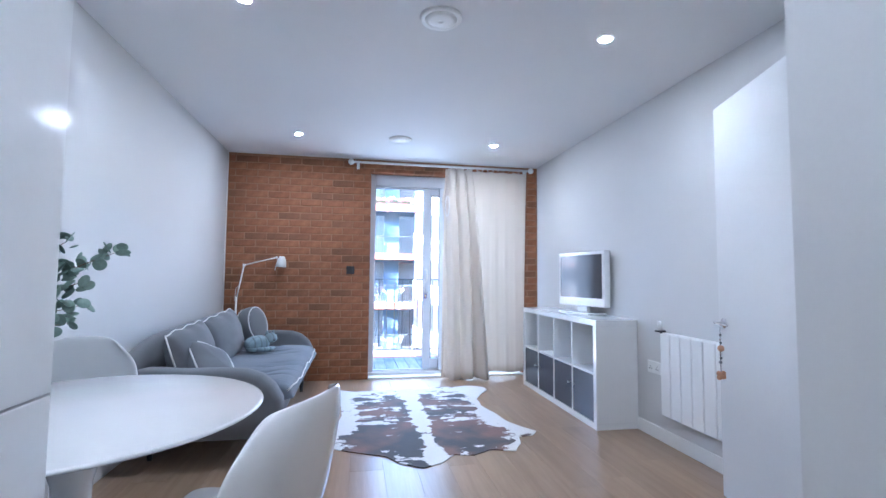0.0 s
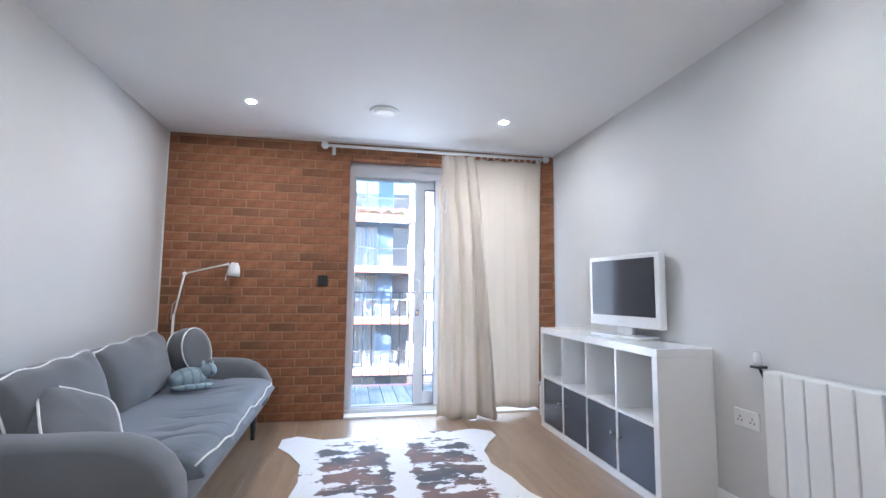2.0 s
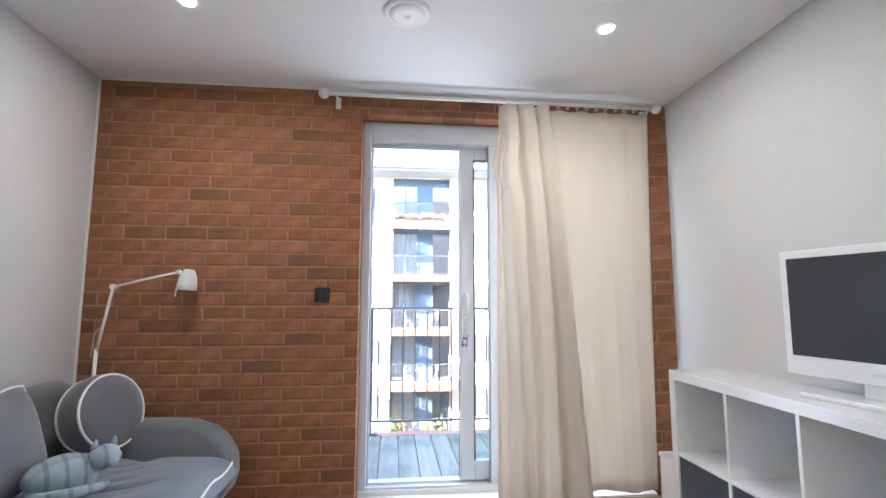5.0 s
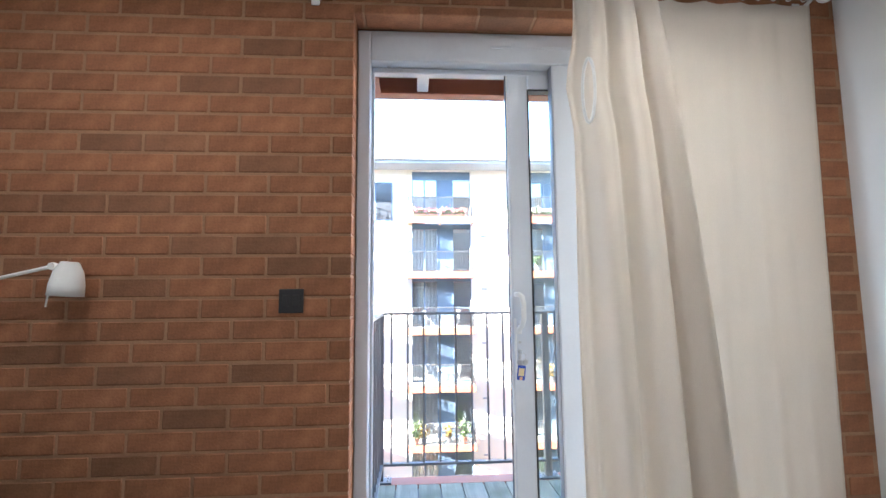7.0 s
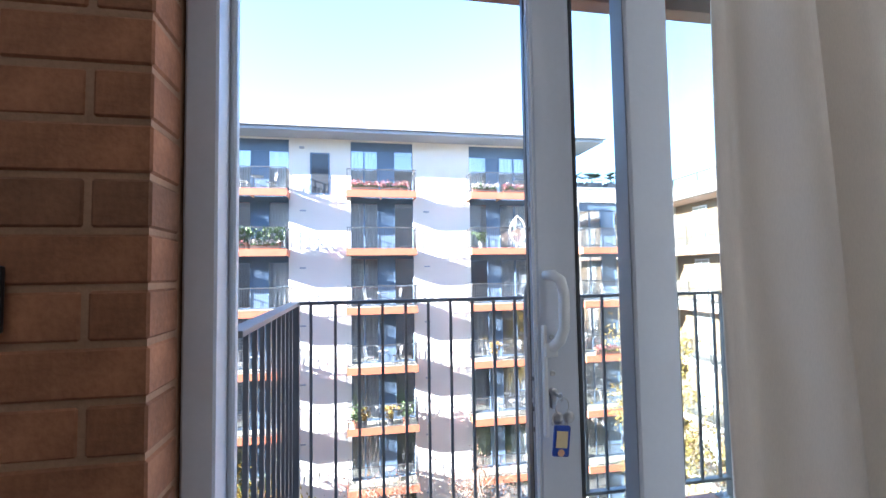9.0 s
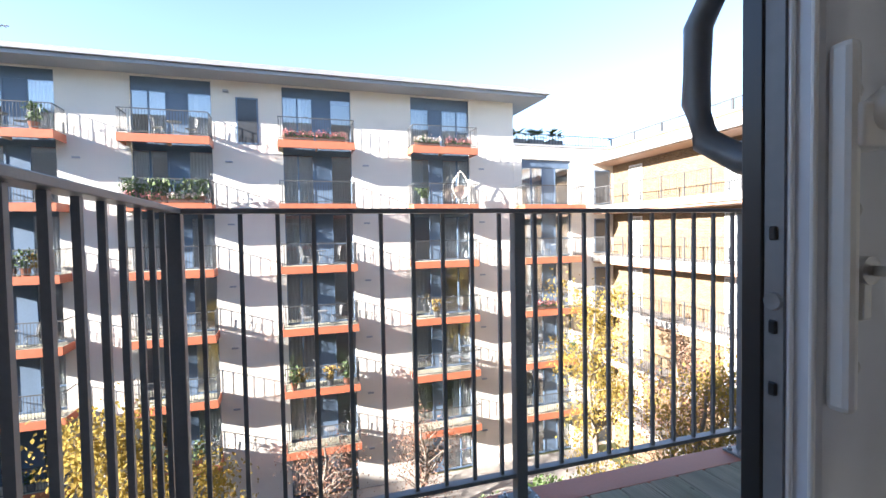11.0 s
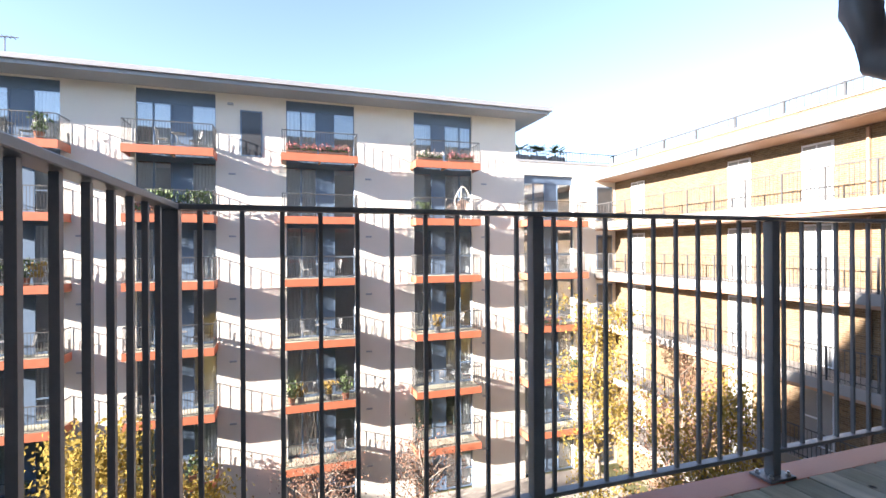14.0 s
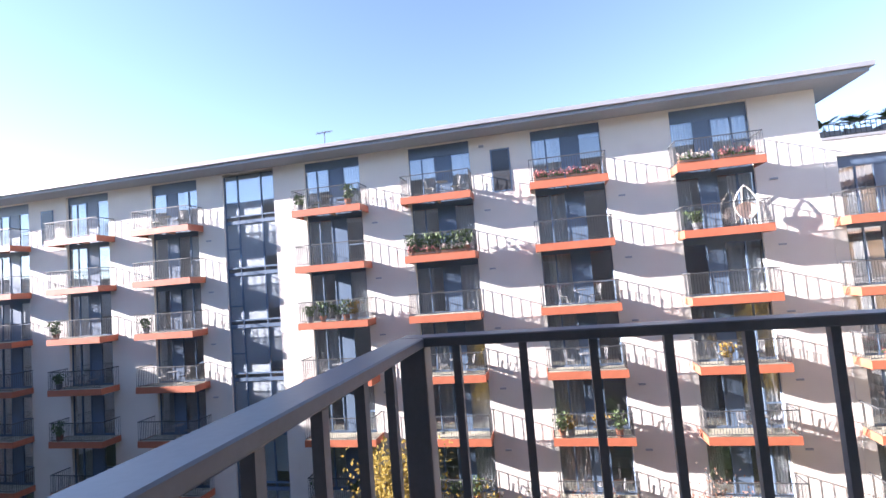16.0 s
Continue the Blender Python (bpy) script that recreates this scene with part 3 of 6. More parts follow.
    part("edge_seal", boxes([(lx0 - 0.004, lx0 - 0.0005, 0.208, 0.223, lz0, lz1)], 0.001), BLACK_PLASTIC, leaf, "black edge seal")
    # inner plate with lever handle, screws and key cylinder
    part("handle_plate", boxes([(2.128, 2.138, ly0 - 0.014, ly0, 0.893, 1.108)], 0.004, 2), SATIN_WHITE, leaf, "slim white handle plate")
    bm = bmesh.new()
    tube(bm, [(2.150, ly0 - 0.006, 1.062), (2.156, ly0 - 0.014, 1.065), (2.164, ly0 - 0.030, 1.080), (2.169, ly0 - 0.040, 1.105), (2.169, ly0 - 0.042, 1.170),
              (2.164, ly0 - 0.038, 1.196), (2.154, ly0 - 0.028, 1.205), (2.142, ly0 - 0.012, 1.205)], [0.010, 0.0105, 0.0108, 0.0105, 0.0103, 0.0103, 0.010, 0.009], 14)
    box(bm, 2.140, 2.166, ly0 - 0.018, ly0, 1.046, 1.072, 0.003)
    part("inner_handle", bm, SATIN_WHITE, leaf, "curved white pull handle", True).matrix_basis = pose(-0.008, 0, 0)
    bm = bmesh.new()
    tube(bm, [(2.150, ly1 + 0.008, 1.050), (2.150, ly1 + 0.03, 1.052), (2.148, ly1 + 0.062, 1.072), (2.148, ly1 + 0.072, 1.105), (2.148, ly1 + 0.07, 1.165), (2.150, ly1 + 0.055, 1.190), (2.150, ly1 + 0.008, 1.196)], 0.011, 12)
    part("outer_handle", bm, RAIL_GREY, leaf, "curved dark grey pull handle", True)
    for z in (1.083, 1.012, 0.916):
        part("screw", lathe(bmesh.new(), [(0.0055, 0), (0.0045, 0.003), (0.0015, 0.002)], 12), STEEL, leaf).matrix_basis = pose(2.152, ly0, z, 90, 0, 0)
    bm = lathe(bmesh.new(), [(0.0085, 0), (0.0085, 0.012), (0.006, 0.013)], 18)
    box(bm, -0.005, 0.005, -0.03, 0.002, 0.0, 0.010, 0.002)
    part("key_cylinder", bm, STEEL, leaf, "steel key cylinder").matrix_basis = pose(2.150, ly0, 0.976, 90, 0, 0)
    # fixed pane on the inner track
    fx0, fy0, fy1 = 2.31, 0.122, 0.172
    fixed = part("fixed_panel", boxes([(fx0, fx0 + 0.095, fy0, fy1, 0.062, 2.16), (OPEN_R - 0.13, OPEN_R - 0.052, fy0, fy1, 0.062, 2.16),
                                       (fx0 + 0.095, OPEN_R - 0.13, fy0, fy1, 0.062, 0.17), (fx0 + 0.095, OPEN_R - 0.13, fy0, fy1, 2.08, 2.16)], 0.004), FRAME_GREY, t)
    # thin grey strip laid over most of the stile's side face
    part("outer_edge", boxes([(fx0 - 0.003, fx0, fy0 + 0.006, fy1, 0.062, 2.16)], 0.001), GREY_STRIP, fixed, "thin mid-grey strip on the stile side")
    pane2 = part("pane", boxes([(fx0 + 0.095, OPEN_R - 0.13, 0.142, 0.152, 0.17, 2.08)]), CLEAR, fixed)
    pane2.visible_shadow = False


balcony_door()


def bunch_of_keys():
    t = thing("bunch_of_keys", pose(2.158, 0.164, 0.976), "steel keys with a blue tag hanging in the door lock", "keys")
    bm = boxes([(-0.0015, 0.0015, -0.024, 0.0, -0.003, 0.003)])
    bm2 = lathe(bmesh.new(), [(0.007, -0.001), (0.008, 0), (0.007, 0.001)], 20)
    bm2.transform(Matrix.Translation((0, -0.028, 0)) @ Matrix.Rotation(radians(90), 4, "Y"))
    part("key_in_lock", bm, STEEL, t)
    part("key_bow", bm2, STEEL, t)
    ring = bmesh.new()
    tube(ring, [(0.016 * math.sin(a), -0.032 + 0.006 * math.sin(a), -0.016 + 0.016 * math.cos(a)) for a in [2 * math.pi * k / 24 for k in range(25)]], 0.0012, 6)
    part("ring", ring, STEEL, t)
    for dx, ang in ((-0.010, 14), (0.012, -24)):
        k = bmesh.new()
        lathe(k, [(0.004, -0.001), (0.0115, -0.001), (0.0115, 0.001), (0.004, 0.001)], 18)
        box(k, -0.0035, 0.0035, -0.052, -0.008, -0.001, 0.001)
        for q in range(4):
            box(k, 0.003, 0.0035 + 0.0018 * (1 + q % 2), -0.05 + 0.009 * q, -0.044 + 0.009 * q, -0.0009, 0.0009)
        part("key", k, STEEL, t, "", True).matrix_basis = pose(dx, -0.033, -0.036, 90, 0, 0) @ pose(0, 0, 0, 0, 0, ang)
    tag = part("tag", boxes([(-0.016, 0.016, -0.004, 0.0, -0.056, 0.0)], 0.0035, 2), KEY_BLUE, t, "blue plastic key tag")
    tag.matrix_basis = pose(-0.004, -0.037, -0.048, 0, 6, 0)
    part("paper", boxes([(-0.011, 0.011, -0.0052, -0.0042, -0.040, -0.010)]), KEY_PAPER, tag)
    part("round_label", lathe(bmesh.new(), [(0.0065, 0), (0.0065, 0.001)], 18), surface("peach_dot", (0.8, 0.45, 0.28), 0.5), tag).matrix_basis = pose(0, -0.0042, -0.049, 90, 0, 0)


bunch_of_keys()


# ---- own building: outer walls above, below and beside the flat ----
tagged(new("wall_outer", make(boxes([(-45, OPEN_L - 0.2, 0.30, 0.42, -12.4, 11.8), (OPEN_R + 0.2, 21.0, 0.30, 0.42, -12.4, 11.8),
                                     (OPEN_L - 0.2, OPEN_R + 0.2, 0.30, 0.42, OPEN_T + 0.02, 11.8), (OPEN_L - 0.2, OPEN_R + 0.2, 0.30, 0.42, -12.4, -0.035),
                                     (OPEN_L - 0.2, OPEN_L, 0.30, 0.42, -0.035, OPEN_T + 0.02), (OPEN_R, OPEN_R + 0.2, 0.30, 0.42, -0.035, OPEN_T + 0.02),
                                     (-45, 21.0, -14.0, -13.8, -12.4, 11.8), (-45, -44.8, -13.8, 0.30, -12.4, 11.8), (20.8, 21.0, -13.8, 0.30, -12.4, 11.8),
                                     (-45, 21.0, -14.0, 0.55, 11.8, 12.1)]), "wall_outer", OWN_BRICK)),
       "grey-brown brick outer wall and flat roof of the block", "", "", "structure")


# ---- balcony: deck, edge channel, railing, balcony above ----
BAL_L, BAL_R = 1.47, 7.25
deck = tagged(new("balcony_floor", make(boxes([(BAL_L, BAL_R, 0.42, RAIL_Y - 0.057, DECK_Z - 0.2, DECK_Z - 0.030)]), "balcony_floor", RAIL_GREY)),
              "weathered grey timber balcony deck with grooved boards", "", "", "structure")


def edge_channel():
    t = thing("balcony_edge_beam", label="orange-red painted steel channel round the balcony deck", category="edge beam")
    part("front_channel", boxes([(BAL_L - 0.06, BAL_R + 0.06, RAIL_Y - 0.055, RAIL_Y + 0.075, DECK_Z - 0.012, DECK_Z - 0.002), (BAL_L - 0.06, BAL_R + 0.06, RAIL_Y + 0.063, RAIL_Y + 0.075, DECK_Z - 0.28, DECK_Z - 0.012)], 0.002), RED_STEEL, t)
    part("side_channel", boxes([(BAL_L - 0.06, BAL_L - 0.002, 0.42, RAIL_Y - 0.0555, DECK_Z - 0.28, DECK_Z - 0.002)], 0.002), RED_STEEL, t)
    part("side_channel", boxes([(BAL_R + 0.002, BAL_R + 0.06, 0.42, RAIL_Y - 0.0555, DECK_Z - 0.28, DECK_Z - 0.002)], 0.002), RED_STEEL, t)


edge_channel()

POSTS_X = [1.508, 2.652, 3.802, 4.952, 6.102, 7.2]


def balcony_railing():
    t = thing("balcony_railing", label="dark grey painted steel balcony railing with thin upright bars", category="railing")
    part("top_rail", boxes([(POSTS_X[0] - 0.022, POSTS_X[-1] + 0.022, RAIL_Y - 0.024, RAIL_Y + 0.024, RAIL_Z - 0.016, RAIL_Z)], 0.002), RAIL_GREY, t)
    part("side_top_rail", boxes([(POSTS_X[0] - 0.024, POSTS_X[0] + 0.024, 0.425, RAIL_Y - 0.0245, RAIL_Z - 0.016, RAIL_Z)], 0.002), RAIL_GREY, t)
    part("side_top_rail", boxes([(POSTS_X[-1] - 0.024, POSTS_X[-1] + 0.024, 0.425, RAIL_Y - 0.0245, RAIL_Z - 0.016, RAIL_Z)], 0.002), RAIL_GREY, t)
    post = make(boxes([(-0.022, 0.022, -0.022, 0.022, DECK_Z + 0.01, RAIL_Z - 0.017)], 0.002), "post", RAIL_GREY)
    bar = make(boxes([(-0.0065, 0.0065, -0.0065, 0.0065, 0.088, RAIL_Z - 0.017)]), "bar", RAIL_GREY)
    bm = boxes([(-0.075, 0.075, -0.05, 0.05, DECK_Z - 0.0015, DECK_Z + 0.0095)], 0.002)
    foot = make(bm, "foot_plate", RAIL_GREY)
    bm = lathe(bmesh.new(), [(0.011, 0), (0.011, 0.008), (0.006, 0.009), (0.006, 0.018), (0.0, 0.018)][:4], 6)
    bolt = make(bm, "bolt", STEEL)

    def stand(x, y, turn=0):
        p = part("post", post, None, t)
        p.matrix_basis = pose(x, y, 0)
        f = part("foot_plate", foot, None, p)
        f.matrix_basis = pose(0, 0, 0, 0, 0, turn)
        for dx in (-0.052, 0.052):
            for dy in (-0.03, 0.03):
                b = part("bolt", bolt, None, p)
                b.matrix_basis = pose(0, 0, 0, 0, 0, turn) @ pose(dx, dy, DECK_Z + 0.009)
    for x in POSTS_X:
        stand(x, RAIL_Y)
    for a, b in zip(POSTS_X, POSTS_X[1:]):
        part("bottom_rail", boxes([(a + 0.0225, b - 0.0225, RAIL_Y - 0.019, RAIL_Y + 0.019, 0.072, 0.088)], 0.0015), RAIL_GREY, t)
        n = 10
        step = (b - a - 0.148) / (n - 1)
        for k in range(n):
            o = part("bar", bar, None, t)
            o.matrix_basis = pose(a + 0.072 + step * k + random.uniform(-0.001, 0.001), RAIL_Y, 0)
    for x in (POSTS_X[0], POSTS_X[-1]):
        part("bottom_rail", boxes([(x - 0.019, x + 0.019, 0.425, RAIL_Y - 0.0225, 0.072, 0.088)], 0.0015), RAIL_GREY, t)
        for k in range(9):
            o = part("bar", bar, None, t)
            o.matrix_basis = pose(x, RAIL_Y - 0.134 - 0.107 * k, 0)


balcony_railing()


def balcony_above():
    t = thing("balcony_above", label="underside of the balcony above with red steel edge and timber joists", category="balcony")
    z = 2.66
    part("front_beam", boxes([(BAL_L - 0.06, BAL_R + 0.06, RAIL_Y + 0.05, RAIL_Y + 0.075, z, z + 0.27), (BAL_L - 0.06, BAL_R + 0.06, RAIL_Y - 0.03, RAIL_Y + 0.05, z, z + 0.012)], 0.002), RED_STEEL, t)
    part("side_beam", boxes([(BAL_L - 0.06, BAL_L - 0.04, 0.42, RAIL_Y + 0.05, z, z + 0.27), (BAL_L - 0.04, BAL_L + 0.03, 0.42, RAIL_Y - 0.03, z, z + 0.012)], 0.002), RED_STEEL, t)
    part("side_beam", boxes([(BAL_R + 0.04, BAL_R + 0.06, 0.42, RAIL_Y + 0.05, z, z + 0.27)], 0.002), RED_STEEL, t)
    joist = make(boxes([(BAL_L - 0.035, BAL_R + 0.035, -0.022, 0.022, 0, 0.11)], 0.003), "joist", DECK)
    for y in (0.52, 0.83, 1.14, 1.46):
        part("joist", joist, None, t).matrix_basis = pose(0, y, z + 0.09)
    brd = make(boxes([(-0.066, 0.066, 0.43, RAIL_Y + 0.04, 0, 0.028)], 0.003), "board", DECK)
    for k in range(int((BAL_R - BAL_L) / 0.145)):
        part("board", brd, None, t).matrix_basis = pose(BAL_L + 0.07 + k * 0.145, 0, z + 0.205)
    for x in (1.80, 3.30, 4.80, 6.3):
        part("bracket_beam", boxes([(x - 0.04, x + 0.04, 0.42, RAIL_Y - 0.03, z + 0.014, z + 0.088)], 0.003), FRAME_GREY, t, "pale grey steel bracket beam")


balcony_above()

# ---- things in the room ----
def cloth_through(name, color, through_share):
    m, n, l, p = nodes_of(name)
    tr, mix = n.new("ShaderNodeBsdfTranslucent"), n.new("ShaderNodeMixShader")
    tc, mp, ns, b, rp = n.new("ShaderNodeTexCoord"), n.new("ShaderNodeMapping"), n.new("ShaderNodeTexNoise"), n.new("ShaderNodeBump"), n.new("ShaderNodeValToRGB")
    mp.inputs["Scale"].default_value = (260, 260, 24)
    l.new(tc.outputs["Object"], mp.inputs[0])
    l.new(mp.outputs[0], ns.inputs["Vector"])
    rp.color_ramp.elements[0].color = (*[c * 0.9 for c in color], 1)
    rp.color_ramp.elements[1].color = (*[min(1, c * 1.08) for c in color], 1)
    l.new(ns.outputs[0], rp.inputs[0])
    l.new(rp.outputs[0], p.inputs["Base Color"])
    l.new(rp.outputs[0], tr.inputs[0])
    b.inputs["Strength"].default_value, b.inputs["Distance"].default_value = 0.25, 0.002
    l.new(ns.outputs[0], b.inputs["Height"])
    l.new(b.outputs[0], p.inputs["Normal"])
    p.inputs["Roughness"].default_value = 0.9
    p.inputs["Specular IOR Level"].default_value = 0.1
    mix.inputs[0].default_value = through_share
    l.new(p.outputs[0], mix.inputs[1])
    l.new(tr.outputs[0], mix.inputs[2])
    l.new(mix.outputs[0], n["Material Output"].inputs[0])
    return m


CURTAIN_CLOTH = cloth_through("cream_linen", (0.77, 0.70, 0.62), 0.34)


def curtain_rod():
    t = thing("curtain_rod", label="white metal curtain rod with round ends above the balcony door", category="curtain rod")
    y, z = -0.085, 2.372
    part("rod", tube(bmesh.new(), [(1.30, y, z), (3.34, y, z)], 0.0125, 12), METAL_WHITE, t, "", True)
    for x, s in ((1.285, -1), (3.352, 1)):
        f = bmesh.new()
        bmesh.ops.create_uvsphere(f, u_segments=20, v_segments=12, radius=0.033)
        o = part("finial", f, METAL_WHITE, t, "", True)
        o.matrix_basis = pose(x, y, z)
    for x in (1.36, 3.30):
        part("bracket", tube(bmesh.new(), [(x, -0.001, z - 0.02), (x, y * 0.5, z - 0.03), (x, y, z - 0.016)], 0.008, 8), METAL_WHITE, t)
        part("bracket_plate", boxes([(x - 0.016, x + 0.016, -0.006, 0.0, z - 0.06, z + 0.01)], 0.002), METAL_WHITE, t)
    ring = make(tube(bmesh.new(), [(0.0, 0.022 * math.sin(a), 0.022 * math.cos(a)) for a in [2 * math.pi * k / 16 for k in range(17)]], 0.0025, 6, False), "ring", METAL_WHITE)
    for k in range(15):
        part("ring", ring, None, t).matrix_basis = pose(2.40 + 0.062 * k + (0 if k > 5 else -0.012 * (5 - k) * 0), y, z - 0.010)


curtain_rod()


def curtain(name, x_top, x_bot, folds, amp, y, z0, z1, label, seed, pinch=0.0, bulge=0.0):
    nu, nv = folds * 12, 30
    rows = []
    for i in range(nu + 1):
        u = i / nu
        col = []
        for j in range(nv + 1):
            v = j / nv
            z = z1 + (z0 - z1) * v
            e = v ** 0.8
            x = (x_top[0] + (x_top[1] - x_top[0]) * u) * (1 - e) + (x_bot[0] + (x_bot[1] - x_bot[0]) * u) * e
            ph = 2 * math.pi * folds * u + 0.7 * math.sin(3.1 * v + seed + u * 4)
            a = amp * (0.55 + 0.45 * v) * (0.7 + 0.5 * noise.noise(Vector((u * 5, seed, v))))
            yy = y + a * math.sin(ph) + 0.35 * a * math.sin(2.3 * ph + seed) - bulge * e * u
            x += 0.010 * math.cos(ph) * (1 if amp > 0.02 else 0.3) - pinch * math.exp(-((v - 0.16) / 0.05) ** 2) * (1 - u)
            zz = z + (0.012 * math.sin(u * 9 + seed) if j == nv else 0) - (0.010 * abs(math.sin(math.pi * folds * u)) if j == 0 else 0)
            col.append((x, yy, zz))
        rows.append(col)
    bm = bmesh.new()
    grid_skin(bm, rows)
    o = new(name, make(bm, name, CURTAIN_CLOTH, True))
    sol = o.modifiers.new("cloth", "SOLIDIFY")
    sol.thickness = 0.003
    tagged(o, label, "curtain", "balcony curtains")


curtain("curtain", (2.325, 2.62), (2.285, 2.82), 3, 0.062, -0.12, 0.006, 2.348, "cream linen curtain gathered in deep folds, reaching the floor", 1.3, 0.03, 0.10)
curtain("curtain", (2.59, 3.31), (2.68, 3.262), 5, 0.007, -0.055, 0.055, 2.346, "cream linen curtain drawn almost flat across the fixed pane", 4.1)


def curtain_loop():
    bm = bmesh.new()
    tube(bm, [(2.335 + 0.022 * math.sin(a), -0.205 - 0.01 * math.cos(a), 1.90 + 0.11 * math.cos(a)) for a in [2 * math.pi * k / 24 for k in range(25)]], 0.006, 6)
    o = new("curtain_tieback", make(bm, "curtain_tieback", PIPING, True))
    tagged(o, "white cord tieback hanging against the gathered curtain", "tieback")


curtain_loop()


def sofa():
    t = thing("sofa", label="grey fabric three-seat sofa with rounded arms and white piping", category="sofa")
    y0, y1 = -2.34, -0.18
    part("base", box(bmesh.new(), 0.10, 0.90, y0 + 0.08, y1 - 0.08, 0.17, 0.36, 0.04, 4), FABRIC, t, "", True)
    bm = bmesh.new()                                            # back, leaning a little and rounded along the top
    prof = [(0.05, 0.17), (0.035, 0.5), (0.03, 0.70), (0.045, 0.76), (0.085, 0.782), (0.135, 0.765), (0.165, 0.70), (0.20, 0.5), (0.235, 0.36), (0.235, 0.17)]
    ys = [y0 + 0.01, y0 + 0.04, y0 + 0.10] + [y0 + 0.1 + (y1 - y0 - 0.2) * k / 12 for k in range(1, 12)] + [y1 - 0.10, y1 - 0.04, y1 - 0.01]
    rows = []
    crest = ((-2.33, 0.48), (-2.30, 0.57), (-2.24, 0.63), (-2.10, 0.69), (-1.9, 0.733), (-1.1, 0.75), (-0.5, 0.765), (-0.28, 0.77), (-0.22, 0.75), (-0.19, 0.66))
    for k, yy in enumerate(ys):
        top = crest[0][1] if yy <= crest[0][0] else crest[-1][1]
        for (ya, za), (yb, zb) in zip(crest, crest[1:]):
            if ya <= yy <= yb:
                top = za + (zb - za) * (yy - ya) / (yb - ya)
        s = (top - 0.17) / 0.612
        rows.append([(0.13 + (x - 0.13) * (0.7 + 0.3 * min(1, s)), yy, 0.17 + (z - 0.17) * s) for x, z in prof])
    vs = grid_skin(bm, rows, close_v=True)
    bm.faces.new([v for v in vs[0]])
    bm.faces.new([v for v in vs[-1]][::-1])
    part("backrest", bm, FABRIC, t, "", True)
    for name_y, s in ((y1, -1), (y0, 1)):                       # arms: sloping, round at the front, flared a little outwards
        out = [(0.10, 0.17), (0.06, 0.45), (0.08, 0.56), (0.20, 0.585), (0.40, 0.572), (0.60, 0.572), (0.74, 0.562), (0.83, 0.53), (0.90, 0.47), (0.945, 0.39), (0.952, 0.31), (0.93, 0.24), (0.89, 0.19), (0.84, 0.17)]
        bm = bmesh.new()
        rows = []
        for k, (d, sc) in enumerate([(0.0, 0.86), (0.012, 0.94), (0.045, 0.99), (0.10, 1.0), (0.15, 0.99), (0.185, 0.95), (0.20, 0.88)]):
            cx, cz = 0.5, 0.36
            rows.append([(cx + (x - cx) * (0.5 + 0.5 * sc), name_y + s * d + s * (-0.035) * max(0, (z - 0.3)), cz + (z - cz) * sc) for x, z in out])
        vs = grid_skin(bm, rows, close_v=True)
        bm.faces.new(vs[0])
        bm.faces.new(vs[-1][::-1])
        part("arm", bm, FABRIC, t, "", True)
    # seat cushion with creases
    bm = bmesh.new()
    nx, ny, sy0, sy1 = 26, 130, y0 + 0.20, y1 - 0.20

    def seat(u, v, top):
        x, yy = 0.20 + 0.79 * u, sy0 + (sy1 - sy0) * v
        e = (max(0, 1 - (2 * u - 1) ** 8) * max(0, 1 - (2 * v - 1) ** 24)) ** 0.5
        crease = 0.0
        if top:
            c = noise.noise(Vector((u * 1.1, v * 9 + 0.9 * math.sin(u * 3), 2.2)))
            c2 = noise.noise(Vector((u * 1.8 + 4, v * 17 + 1.5 * math.sin(u * 4), 7.1)))
            where = max(0.0, min(1.0, 0.35 + 2.2 * noise.noise(Vector((u * 1.7, v * 3.1, 9.0))))) * min(1.0, 5 * (1 - u))
            crease = -where * (0.022 * math.exp(-(c / 0.07) ** 2) + 0.012 * math.exp(-(c2 / 0.08) ** 2)) + 0.010 * noise.noise(Vector((u * 3, v * 5, 0)))
        sag = -0.018 * (1 - (2 * v - 1) ** 2) * (1 - (2 * u - 1) ** 2)
        return (x, yy, 0.355 + (0.105 * e + crease + sag if top else -0.02 * e))
    for top in (True, False):
        grid_skin(bm, [[seat(i / nx, j / ny, top) for j in range(ny + 1)] for i in range(nx + 1)])
    bmesh.ops.remove_doubles(bm, verts=bm.verts, dist=0.0006)
    cush = part("seat_cushion", bm, FABRIC_SEAT, t, "blue-grey creased seat cushion", True)
    bm = bmesh.new()
    tube(bm, [(0.988 - 0.03 * (2 * v - 1) ** 10, sy0 + (sy1 - sy0) * v, 0.405 + 0.012 * math.sin(v * 17) + 0.006 * math.sin(v * 41)) for v in [k / 60 for k in range(61)]], 0.0055, 6)
    part("piping", bm, PIPING, cush, "white piping", True)
    for x, yy in ((0.86, y1 - 0.28), (0.86, y0 + 0.28), (0.16, y1 - 0.28), (0.16, y0 + 0.28)):
        part("leg", lathe(bmesh.new(), [(0.014, 0.0), (0.026, 0.17), (0.026, 0.18)], 12, (x, yy)), BLACK_PLASTIC, t, "dark tapered wooden leg")


sofa()


def cushion(m, w, h, t, label, mat):
    th = thing("cushion", m, label, "cushion", "sofa cushions")
    bm, rim = pillow_mesh(w, h, t)
    part("cover", bm, mat, th, "", True)
    part("piping", tube(bmesh.new(), rim, 0.0055, 6, False), PIPING, th, "white piping", True)


cushion(pose(0.30, -1.075, 0.618, -16, -3.5, 89), 0.77, 0.385, 0.21, "large grey cushion with white piping leaning on the sofa back", FABRIC)
